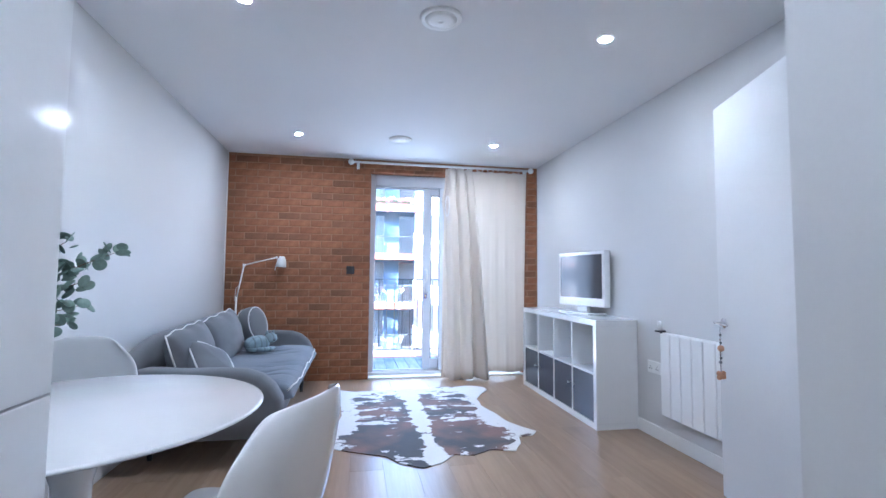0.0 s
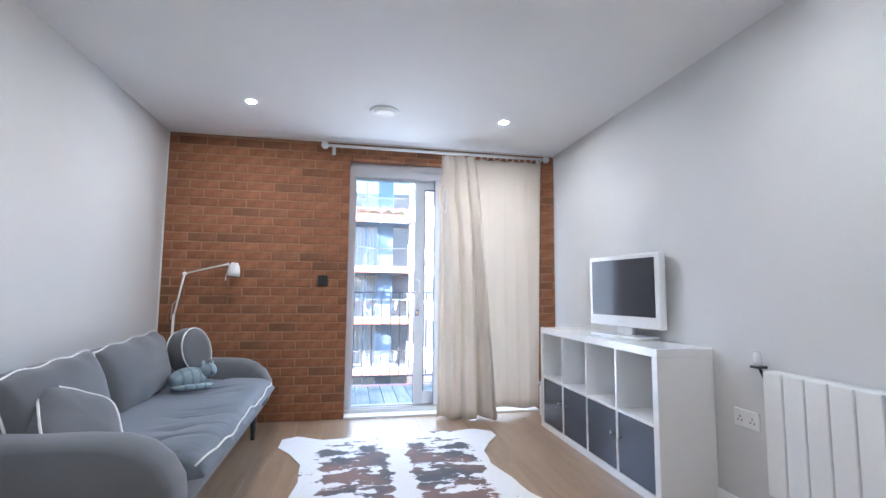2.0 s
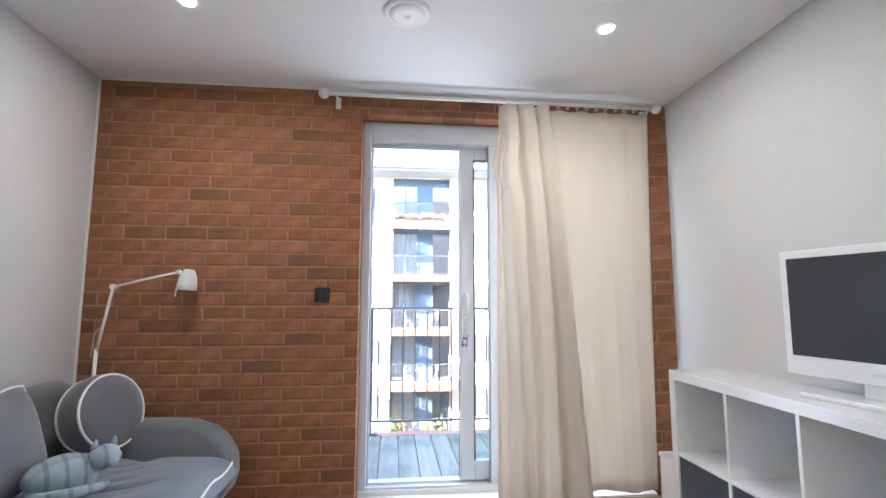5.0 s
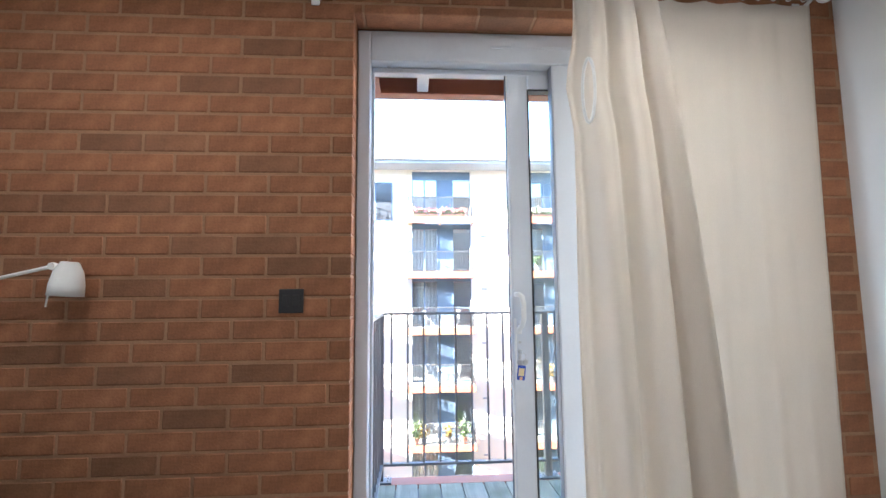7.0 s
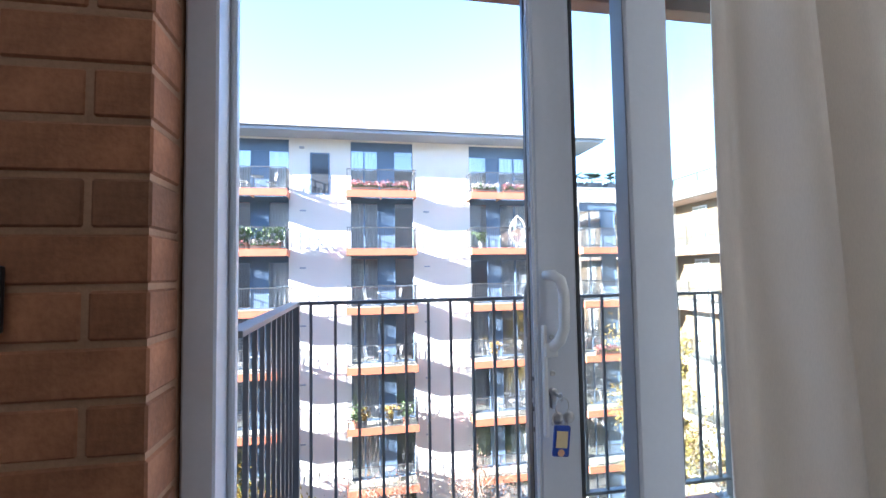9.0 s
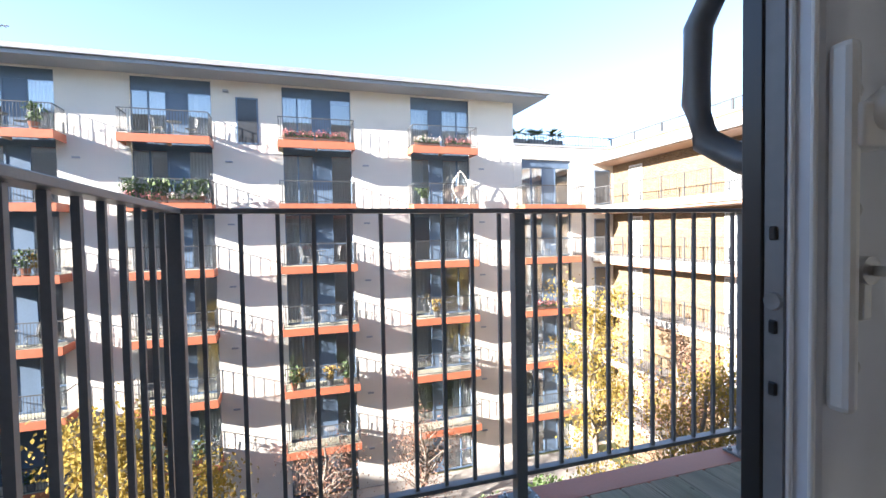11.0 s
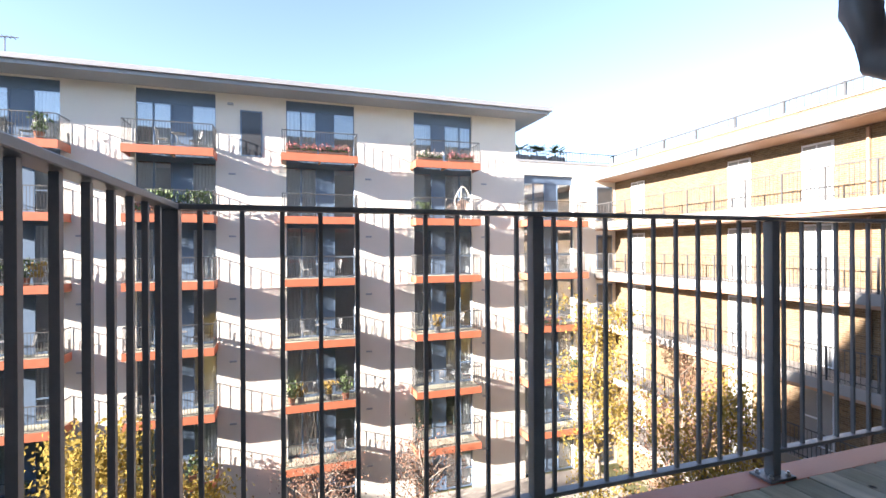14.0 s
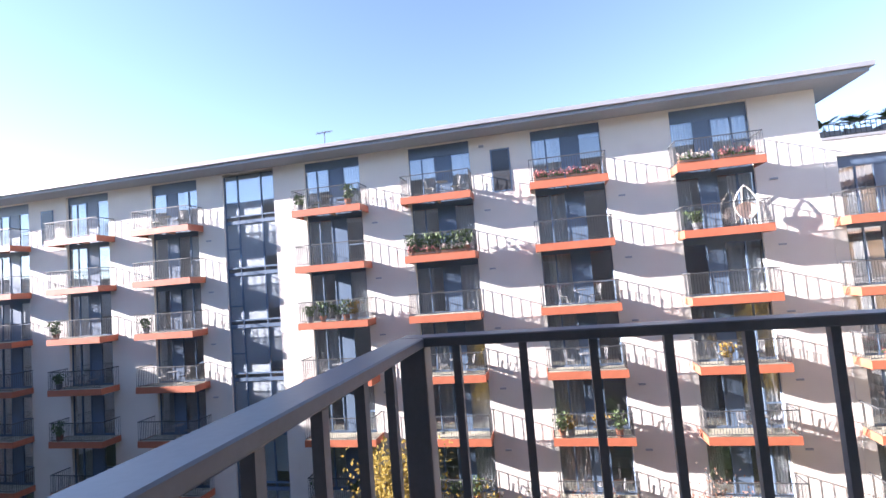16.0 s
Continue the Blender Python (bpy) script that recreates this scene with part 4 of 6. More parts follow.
cushion(pose(0.305, -1.83, 0.602, -18, -2, 92), 0.74, 0.37, 0.20, "large creased grey cushion with white piping leaning on the sofa back", FABRIC)


def boxed_cushion():
    t = thing("cushion", pose(0.455, -2.0, 0.535, -46, 0, 78) @ pose(0, 0, 0, 0, 34, 0), "small square grey cushion with piped edges lying against a larger one", "cushion", "sofa cushions")

    def ring(r, y):
        pts = []
        for k in range(48):
            c, s = math.cos(2 * math.pi * k / 48), math.sin(2 * math.pi * k / 48)
            q = (abs(c) ** 5 + abs(s) ** 5) ** (-1 / 5)
            pts.append((0.165 * r * c * q, y * (1 + 0.10 * noise.noise(Vector((c * r * 2, y * 9, s * r * 2)))), 0.165 * r * s * q))
        return pts
    bm = bmesh.new()
    vs = grid_skin(bm, [ring(r, y) for r, y in ((0.05, -0.082), (0.5, -0.078), (0.85, -0.062), (0.98, -0.046), (1.02, 0.0), (0.98, 0.046), (0.85, 0.062), (0.5, 0.078), (0.05, 0.082))], close_v=True)
    bm.faces.new(vs[0])
    bm.faces.new(vs[-1][::-1])
    part("cover", bm, FABRIC, t, "", True)
    for y in (-0.046, 0.046):
        pts = ring(0.99, y)
        part("piping", tube(bmesh.new(), pts + pts[:1], 0.0055, 6, False), PIPING, t, "white piping", True)


boxed_cushion()


def round_cushion():
    t = thing("round_cushion", pose(0.385, -0.41, 0.640, 76, 0, 72), "round grey cushion with white piping propped in the sofa corner", "cushion")
    r = 0.172
    part("cover", lathe(bmesh.new(), [(0.02, -0.072), (0.11, -0.070), (r - 0.012, -0.061), (r, -0.035), (r + 0.004, 0.0), (r, 0.035), (r - 0.012, 0.061), (0.11, 0.070), (0.02, 0.072)], 36), FABRIC, t, "", True)
    for z in (0.059, -0.059):
        part("piping", tube(bmesh.new(), [((r - 0.008) * math.cos(a), (r - 0.008) * math.sin(a), z) for a in [2 * math.pi * k / 40 for k in range(41)]], 0.0055, 6, False), PIPING, t, "white piping", True)


round_cushion()


def plush_toy():
    bm = bmesh.new()
    def blob(c, r):
        res = bmesh.ops.create_uvsphere(bm, u_segments=20, v_segments=14, radius=1.0)
        for v in res["verts"]:
            k = 1 + 0.06 * noise.noise(v.co * 3 + Vector(c) * 9)
            v.co = Vector((c[0] + v.co.x * r[0] * k, c[1] + v.co.y * r[1] * k, c[2] + v.co.z * r[2] * k))
    blob((0, -0.02, 0.078), (0.090, 0.140, 0.078))
    blob((0.05, 0.105, 0.125), (0.058, 0.060, 0.050))
    blob((0.098, 0.112, 0.112), (0.024, 0.024, 0.018))
    for ey in (0.07, 0.142):
        tube(bm, [(0.03, ey, 0.155), (0.028, ey + 0.004, 0.18), (0.027, ey + 0.006, 0.197)], [0.020, 0.012, 0.002], 8)
    tube(bm, [(0.02, -0.15, 0.035), (0.085, -0.11, 0.035), (0.118, -0.03, 0.034), (0.122, 0.05, 0.034), (0.110, 0.105, 0.032)], [0.014, 0.020, 0.022, 0.020, 0.010], 12)
    o = new("plush_toy", make(bm, "plush_toy", TOY_CLOTH, True))
    o.matrix_world = pose(0.53, -0.84, 0.450, 0, 0, -42) @ Matrix.Diagonal((0.88, 0.88, 0.92, 1))
    tagged(o, "pale blue plaid plush animal curled up asleep on the sofa", "soft toy")


plush_toy()


def floor_lamp():
    t = thing("floor_lamp", label="slim white jointed reading lamp standing behind the sofa", category="lamp")
    part("base", lathe(bmesh.new(), [(0.085, 0.0), (0.085, 0.014), (0.075, 0.02), (0.012, 0.024)], 28, (0.135, -0.095)), METAL_WHITE, t, "", True)
    part("pole", tube(bmesh.new(), [(0.135, -0.095, 0.02), (0.155, -0.10, 0.90)], 0.010, 10), METAL_WHITE, t, "", True)
    part("lower_arm", tube(bmesh.new(), [(0.152, -0.10, 0.86), (0.186, -0.107, 1.04), (0.223, -0.114, 1.225)], 0.0075, 8), METAL_WHITE, t, "", True)
    part("spring", tube(bmesh.new(), [(0.140, -0.115, 0.86), (0.150, -0.118, 0.98), (0.172, -0.112, 1.01)], 0.003, 6), STEEL, t)
    part("joint", lathe(bmesh.new(), [(0.014, -0.014), (0.016, 0), (0.014, 0.014)], 12), METAL_WHITE, t).matrix_basis = pose(0.223, -0.114, 1.225, 90, 0, 0)
    part("upper_arm", tube(bmesh.new(), [(0.223, -0.114, 1.225), (0.40, -0.095, 1.275), (0.545, -0.08, 1.312)], 0.0065, 8), METAL_WHITE, t, "", True)
    part("joint", lathe(bmesh.new(), [(0.012, -0.012), (0.014, 0), (0.012, 0.012)], 12), METAL_WHITE, t).matrix_basis = pose(0.535, -0.08, 1.309, 90, 0, 0)
    bm = lathe(bmesh.new(), [(0.022, 0.062), (0.026, 0.060), (0.042, 0.028), (0.050, -0.015), (0.051, -0.052), (0.048, -0.052), (0.046, -0.012), (0.038, 0.02), (0.01, 0.05)], 28)
    part("shade", bm, METAL_WHITE, t, "white bell-shaped metal shade", True).matrix_basis = pose(0.585, -0.082, 1.262, 0, 4, 0)
    part("switch_cord", tube(bmesh.new(), [(0.545, -0.082, 1.27), (0.528, -0.083, 1.225), (0.522, -0.083, 1.175)], 0.003, 6), METAL_WHITE, t)


floor_lamp()


def wall_switch():
    t = thing("wall_switch", pose(1.297, -0.002, 1.187), "black square light switch plate on the brick wall", "switch")
    part("plate", boxes([(-0.043, 0.043, -0.010, 0.0, -0.043, 0.043)], 0.003, 2), BLACK_PLASTIC, t)
    for x in (-0.018, 0.018):
        part("rocker", boxes([(x - 0.012, x + 0.012, -0.014, -0.0098, -0.022, 0.022)], 0.002), BLACK_PLASTIC, t)


wall_switch()

SH_X0, SH_X1, SH_Y0, SH_Y1, SH_Z = 3.122, 3.462, -1.985, -0.457, 0.806


def shelf_unit():
    t = thing("shelf_unit", label="white eight-cube shelf unit, lower cubes closed with dark blue-grey doors", category="shelf unit")
    fr, th = 0.045, 0.016
    part("top", boxes([(SH_X0, SH_X1, SH_Y0, SH_Y1, SH_Z - fr, SH_Z)], 0.0025, 2), GLOSS_WHITE, t)
    part("bottom", boxes([(SH_X0, SH_X1, SH_Y0, SH_Y1, 0.0, fr)], 0.0025, 2), GLOSS_WHITE, t)
    part("side", boxes([(SH_X0, SH_X1, SH_Y0, SH_Y0 + fr, fr, SH_Z - fr)], 0.0015), GLOSS_WHITE, t)
    part("side", boxes([(SH_X0, SH_X1, SH_Y1 - fr, SH_Y1, fr, SH_Z - fr)], 0.0015), GLOSS_WHITE, t)
    mid = SH_Z / 2
    part("shelf", boxes([(SH_X0 + 0.002, SH_X1, SH_Y0 + fr, SH_Y1 - fr, mid - th / 2, mid + th / 2)], 0.001), GLOSS_WHITE, t)
    wdt = (SH_Y1 - SH_Y0 - 2 * fr - 3 * th) / 4
    for k in range(4):
        a = SH_Y0 + fr + k * (wdt + th)
        if k:
            part("divider", boxes([(SH_X0 + 0.002, SH_X1, a - th, a, fr, mid - th / 2)], 0.001), GLOSS_WHITE, t)
            part("divider", boxes([(SH_X0 + 0.002, SH_X1, a - th, a, mid + th / 2, SH_Z - fr)], 0.001), GLOSS_WHITE, t)
        d = part("door", boxes([(SH_X0 + 0.006, SH_X0 + 0.022, a + 0.003, a + wdt - 0.003, fr + 0.003, mid - th / 2 - 0.003)], 0.002), DARK_DOOR, t, "dark blue-grey gloss cube door")
        ky = a + (0.035 if k in (1, 3) else wdt - 0.035)
        part("knob", lathe(bmesh.new(), [(0.005, 0), (0.006, 0.012), (0.010, 0.016), (0.010, 0.021), (0.006, 0.023)], 14), STEEL, d, "small steel knob", True).matrix_basis = pose(SH_X0 + 0.006, ky, 0.26, 0, -90, 0)
        part("back_panel", boxes([(SH_X1 - 0.006, SH_X1 - 0.001, a, a + wdt, mid + th / 2, SH_Z - fr)]), SATIN_WHITE, t)


shelf_unit()


def storage_box():
    t = thing("storage_box", pose(3.33, -0.21, 0), "small pale plastic box on the floor beside the shelf unit", "box")
    bm = box(bmesh.new(), -0.09, 0.09, -0.08, 0.08, 0.0, 0.27, 0.012, 3)
    part("body", bm, SATIN_WHITE, t, "", True)
    part("lid", box(bmesh.new(), -0.095, 0.095, -0.085, 0.085, 0.271, 0.295, 0.006, 2), GLOSS_WHITE, t)


storage_box()


def television():
    t = thing("television", pose(3.342, -1.348, SH_Z, 0, 0, -90 + 10), "white flat television with a dark screen standing on the shelf unit", "television")
    # local: x along the screen, -y towards the viewer
    w, z0, z1 = 0.645, 0.068, 0.55
    part("housing", boxes([(-w / 2, w / 2, -0.02, 0.04, z0, z1)], 0.008, 3), GLOSS_WHITE, t)
    part("back_bulge", boxes([(-w / 2 + 0.1, w / 2 - 0.1, 0.04, 0.065, z0 + 0.06, z1 - 0.08)], 0.02, 3), GLOSS_WHITE, t)
    part("screen", boxes([(-w / 2 + 0.032, w / 2 - 0.032, -0.0225, -0.0195, z0 + 0.075, z1 - 0.032)], 0.001), SCREEN, t, "dark glossy screen")
    part("neck", boxes([(-0.07, 0.07, 0.0, 0.03, 0.018, z0 + 0.01)], 0.004), GLOSS_WHITE, t)
    part("foot", boxes([(-0.22, 0.22, -0.10, 0.085, 0.0, 0.018)], 0.006, 3), GLOSS_WHITE, t)
    part("brand_mark", boxes([(-0.03, 0.03, -0.0212, -0.02, z0 + 0.03, z0 + 0.04)]), FRAME_GREY, t)


television()


def radiator():
    t = thing("radiator", label="white panelled wall radiator with tall upright sections", category="radiator")
    y, z0, z1 = -2.37, 0.215, 0.752
    n, w = 7, 0.0985
    for k in range(n):
        a = y - k * w
        part("section", boxes([(W - 0.088, W - 0.018, a - w + 0.006, a, z0, z1)], 0.006, 2), SATIN_WHITE, t)
    # core coloured dark so that the gaps read as dark lines
    part("core", boxes([(W - 0.075, W - 0.03, y - n * w + 0.01, y - 0.006, z0 + 0.01, z1 - 0.012)]), RAIL_GREY, t, "dark grey core behind the gaps between sections")
    part("top_grille", boxes([(W - 0.080, W - 0.026, y - n * w + 0.012, y - 0.008, z1 - 0.004, z1 + 0.003)], 0.001), SATIN_WHITE, t)
    for dy in (-0.12, -0.62):
        part("wall_bracket", boxes([(W - 0.018, W - 0.0005, y + dy - 0.03, y + dy, z0 + 0.05, z1 - 0.1)]), FRAME_GREY, t)


radiator()


def plug_timer():
    t = thing("scent_diffuser", label="small white bottle in a black holder beside the radiator top", category="diffuser")
    part("holder", boxes([(W - 0.062, W - 0.0005, -2.318, -2.275, 0.752, 0.764)], 0.004, 2), BLACK_PLASTIC, t)
    part("stem", tube(bmesh.new(), [(W - 0.03, -2.297, 0.755), (W - 0.015, -2.305, 0.715), (W - 0.008, -2.31, 0.69)], 0.007, 8), BLACK_PLASTIC, t)
    part("bottle", lathe(bmesh.new(), [(0.015, 0.765), (0.017, 0.785), (0.017, 0.815), (0.012, 0.822), (0.012, 0.828)], 18, (W - 0.038, -2.297)), GLOSS_WHITE, t, "", True)


plug_timer()


def wall_socket():
    t = thing("wall_socket", pose(W, -2.185, 0.49), "white double wall socket beside the radiator", "socket")
    part("plate", boxes([(-0.009, 0.0, -0.073, 0.073, -0.043, 0.043)], 0.003, 2), SATIN_WHITE, t)
    for yy in (-0.036, 0.036):
        part("rocker", boxes([(-0.012, -0.0088, yy - 0.006, yy + 0.006, 0.02, 0.036)], 0.001), SATIN_WHITE, t)
        for a, b in ((0.0, 0.006), (-0.011, -0.012), (0.011, -0.012)):
            part("pin_hole", boxes([(-0.0095, -0.0088, yy + a - 0.003, yy + a + 0.003, b - 0.004, b + 0.004)]), BLACK_PLASTIC, t)


wall_socket()


def cowhide_rug():
    out = [(-0.80, 0.96), (-0.70, 1.02), (-0.60, 0.96), (-0.50, 0.90), (-0.30, 0.93), (-0.12, 0.96), (0.08, 0.93), (0.30, 0.98), (0.50, 0.97), (0.66, 1.0), (0.78, 0.92), (0.79, 0.80), (0.69, 0.66), (0.60, 0.48), (0.58, 0.25),
           (0.63, 0.02), (0.66, -0.20), (0.72, -0.34), (0.80, -0.46), (0.74, -0.54), (0.63, -0.55), (0.60, -0.68), (0.52, -0.80), (0.36, -0.76), (0.24, -0.83), (0.12, -0.80), (0.02, -0.92), (-0.10, -0.98), (-0.22, -0.90), (-0.30, -0.78), (-0.44, -0.70), (-0.60, -0.62),
           (-0.76, -0.52), (-0.80, -0.42), (-0.70, -0.30), (-0.64, -0.10), (-0.60, 0.15), (-0.62, 0.42), (-0.70, 0.62), (-0.80, 0.78)]
    # finer, slightly ragged edge
    pts = []
    for k, p in enumerate(out):
        q = out[(k + 1) % len(out)]
        for s in range(4):
            u = s / 4
            x, y = p[0] + (q[0] - p[0]) * u, p[1] + (q[1] - p[1]) * u
            d = 0.012 * noise.noise(Vector((x * 9, y * 9, 1)))
            pts.append((x * (1 + d), y * (1 + d)))
    bm = prism(bmesh.new(), pts, 0.001, 0.006)
    o = new("cowhide_rug", make(bm, "cowhide_rug", HIDE))
    o.matrix_world = pose(1.875, -1.47, 0.0)
    tagged(o, "white, brown and black cowhide rug lying on the oak floor", "rug")


cowhide_rug()


def pedestal_table():
    t = thing("pedestal_table", pose(0.575, -3.665, 0), "round white gloss pedestal dining table", "table")
    part("tabletop", lathe(bmesh.new(), [(0.0005, 0.700), (0.445, 0.700), (0.500, 0.711), (0.507, 0.716), (0.505, 0.721), (0.495, 0.723), (0.0005, 0.723)], 72), GLOSS_WHITE, t, "", True)
    part("pedestal", lathe(bmesh.new(), [(0.27, 0.0), (0.27, 0.008), (0.20, 0.022), (0.10, 0.06), (0.055, 0.16), (0.042, 0.34), (0.05, 0.52), (0.085, 0.64), (0.14, 0.69), (0.15, 0.7)], 40), GLOSS_WHITE, t, "", True)


pedestal_table()


def shell_chair():
    t = thing("shell_chair", label="white moulded shell chair with a round blue seat pad", category="chair", group="dining chairs")
    prof = [(0.225, 0.425, 0.19), (0.205, 0.44, 0.215), (0.10, 0.437, 0.23), (-0.02, 0.425, 0.232), (-0.12, 0.43, 0.23), (-0.185, 0.46, 0.228), (-0.222, 0.53, 0.226), (-0.245, 0.62, 0.222), (-0.262, 0.70, 0.212), (-0.275, 0.76, 0.185), (-0.285, 0.815, 0.13)]
    rows = []
    for k, (y, z, hw) in enumerate(prof):
        row = []
        for j in range(15):
            u = -1 + 2 * j / 14
            curl = abs(u) ** 2.6
            seat_part = max(0.0, 1 - max(0, k - 3) / 4)
            row.append((u * hw, y + 0.085 * curl * (1 - seat_part) + (-0.01 * curl), z + 0.035 * curl * seat_part - 0.02 * curl * (1 if k > 8 else 0)))
        rows.append(row)
    bm = bmesh.new()
    grid_skin(bm, rows)
    bmesh.ops.recalc_face_normals(bm, faces=bm.faces)
    o = part("shell", bm, GLOSS_WHITE, t, "", True)
    sol = o.modifiers.new("thickness", "SOLIDIFY")
    sol.thickness = 0.012
    sub = o.modifiers.new("round", "SUBSURF")
    sub.levels = sub.render_levels = 2
    part("seat_pad", lathe(bmesh.new(), [(0.001, 0.440), (0.17, 0.442), (0.185, 0.450), (0.18, 0.458), (0.001, 0.462)], 36), BLUE_PAD, t, "round blue felt seat pad", True)
    part("pedestal", lathe(bmesh.new(), [(0.235, 0.0), (0.235, 0.008), (0.17, 0.02), (0.08, 0.05), (0.035, 0.14), (0.028, 0.26), (0.04, 0.36), (0.10, 0.415), (0.12, 0.422)], 32), GLOSS_WHITE, t, "", True)
    return t


chair_a = shell_chair()
chair_a.matrix_world = pose(1.04, -4.02, 0, 0, 0, 68) @ Matrix.Diagonal((1.1, 1.05, 1.065, 1))
chair_b = copy_thing(chair_a, pose(0.245, -3.25, -0.0, 0, 0, 180) @ Matrix.Diagonal((1.04, 1, 0.985, 1)))


def vase_with_eucalyptus():
    t = thing("vase_of_eucalyptus", pose(0.26, -3.55, 0.723), "sprigs of grey-green eucalyptus in a white vase on the table", "plant")
    part("vase", lathe(bmesh.new(), [(0.04, 0.0), (0.055, 0.04), (0.06, 0.10), (0.04, 0.17), (0.03, 0.20), (0.034, 0.21), (0.024, 0.205)], 24), GLOSS_WHITE, t, "", True)
    rnd = random.Random(4)
    leaf_bm = lathe(bmesh.new(), [(0.001, -0.0008), (0.021, -0.0006), (0.0225, 0.0), (0.021, 0.0008), (0.001, 0.001)], 12)
    leaf = make(leaf_bm, "leaf", LEAF, True)
    for k, (ex, ey, ez) in enumerate(((0.24, 0.22, 0.47), (0.10, 0.16, 0.50), (0.15, 0.14, 0.42), (0.07, 0.10, 0.54), (0.15, 0.2, 0.28), (0.06, 0.16, 0.36), (0.17, 0.14, 0.36), (0.02, 0.12, 0.44), (0.10, 0.2, 0.22))):
        pts = [Vector((ex * s * s + 0.01 * math.sin(k), ey * s * s, 0.18 + (ez - 0.18) * s)) for s in [q / 8 for q in range(9)]]
        st = part("stem", tube(bmesh.new(), pts, [0.003 - 0.002 * q / 8 for q in range(9)], 6), RED_LEAF, t)
        for q in range(2, 9):
            for side in range(7):
                o = part("leaf", leaf, None, st)
                d = Vector((rnd.uniform(-1, 1), rnd.uniform(-1, 1), rnd.uniform(-0.5, 0.8))).normalized() * 0.032
                sc = rnd.uniform(0.7, 1.2)
                o.matrix_basis = Matrix.Translation(pts[q] + d) @ Euler((rnd.uniform(-1.2, 1.2), rnd.uniform(-1.2, 1.2), rnd.uniform(0, 6.28))).to_matrix().to_4x4() @ Matrix.Diagonal((sc, sc * 0.85, sc, 1))


vase_with_eucalyptus()


def tall_cupboard():
    t = thing("tall_cupboard", label="tall white high-gloss kitchen cupboard with a seam between two doors", category="cupboard")
    x1, y0, y1 = 0.785, -5.55, -4.197
    part("carcass", boxes([(0.002, x1, y0, y1, 0.0, 2.42)]), SATIN_WHITE, t)
    part("lower_door", boxes([(x1 + 0.001, x1 + 0.02, y0 + 0.002, y1, 0.10, 0.888)], 0.002), GLOSS_WHITE, t)
    part("upper_door", boxes([(x1 + 0.001, x1 + 0.02, y0 + 0.002, y1, 0.892, 2.41)], 0.002), GLOSS_WHITE, t)
    part("plinth", boxes([(x1 + 0.0008, x1 + 0.004, y0 + 0.002, y1, 0.0, 0.095)]), FRAME_GREY, t)


tall_cupboard()


DOOR_PAINT = surface("soft_white_door_paint", (0.60, 0.60, 0.59), 0.38, vary=0.03, scale=2, fine=80, bump=0.04)


def open_door():
    t = thing("room_door", pose(3.055, -3.775, 0.006, 0, 0, 73.6), "plain white door standing open, with a chrome lever handle", "door")
    part("leaf", boxes([(0.0, 0.762, -0.02, 0.02, 0.0, 2.03)], 0.003, 2), DOOR_PAINT, t)
    h = bmesh.new()
    lathe(h, [(0.026, 0.0), (0.026, 0.006), (0.012, 0.008), (0.010, 0.045)], 24)
    h.transform(Matrix.Translation((0.705, 0.02, 0.885)) @ Matrix.Rotation(radians(-90), 4, "X"))
    tube(h, [(0.705, 0.062, 0.885), (0.69, 0.066, 0.885), (0.64, 0.066, 0.885), (0.585, 0.066, 0.884)], [0.010, 0.010, 0.009, 0.008], 12)
    part("lever_handle", h, CHROME, t, "chrome lever handle", True)
    for z in (0.25, 1.05, 1.84):
        part("hinge", boxes([(-0.004, -0.0005, -0.019, 0.019, z - 0.05, z + 0.05)], 0.001), STEEL, t, "steel butt hinge")
        part("hinge_pin", tube(bmesh.new(), [(-0.008, 0.024, z - 0.052), (-0.008, 0.024, z + 0.052)], 0.007, 10), STEEL, t)


open_door()
structure("door_frame", boxes([(3.010, 3.019, -4.00, -3.78, 0.0, 2.06), (3.019, 3.034, -3.799, -3.78, 0.0, 2.06)], 0.002), SATIN_WHITE, "white painted door jamb at the wall end")


def bead_charm():
    t = thing("bead_charm", pose(3.160, -3.150, 0.885), "string of wooden beads hanging from the door handle", "ornament")
    part("string", tube(bmesh.new(), [(0, 0, -0.005), (-0.003, 0, -0.10), (0, 0, -0.24)], 0.0016, 6), BLACK_PLASTIC, t)
    rnd = random.Random(5)
    for z, r, m in ((-0.045, 0.006, BLACK_PLASTIC), (-0.065, 0.007, CHROME), (-0.085, 0.006, BLACK_PLASTIC), (-0.112, 0.016, BEAD_WOOD), (-0.14, 0.007, CHROME), (-0.16, 0.006, BLACK_PLASTIC), (-0.18, 0.008, RAIL_GREY)):
        b = bmesh.new()
        bmesh.ops.create_uvsphere(b, u_segments=14, v_segments=10, radius=r)
        part("bead", b, m, t, "", True).matrix_basis = pose(rnd.uniform(-0.002, 0.002), 0, z)
    b = bmesh.new()
    for dx, dz in ((-0.012, -0.235), (0.012, -0.235), (0.0, -0.250), (-0.01, -0.255), (0.012, -0.252)):
        res = bmesh.ops.create_icosphere(b, subdivisions=2, radius=0.013)
        for v in res["verts"]:
            v.co += Vector((dx, 0, dz))
    part("tassel_beads", b, BEAD_WOOD, t, "peach wooden flower of beads", True)


bead_charm()


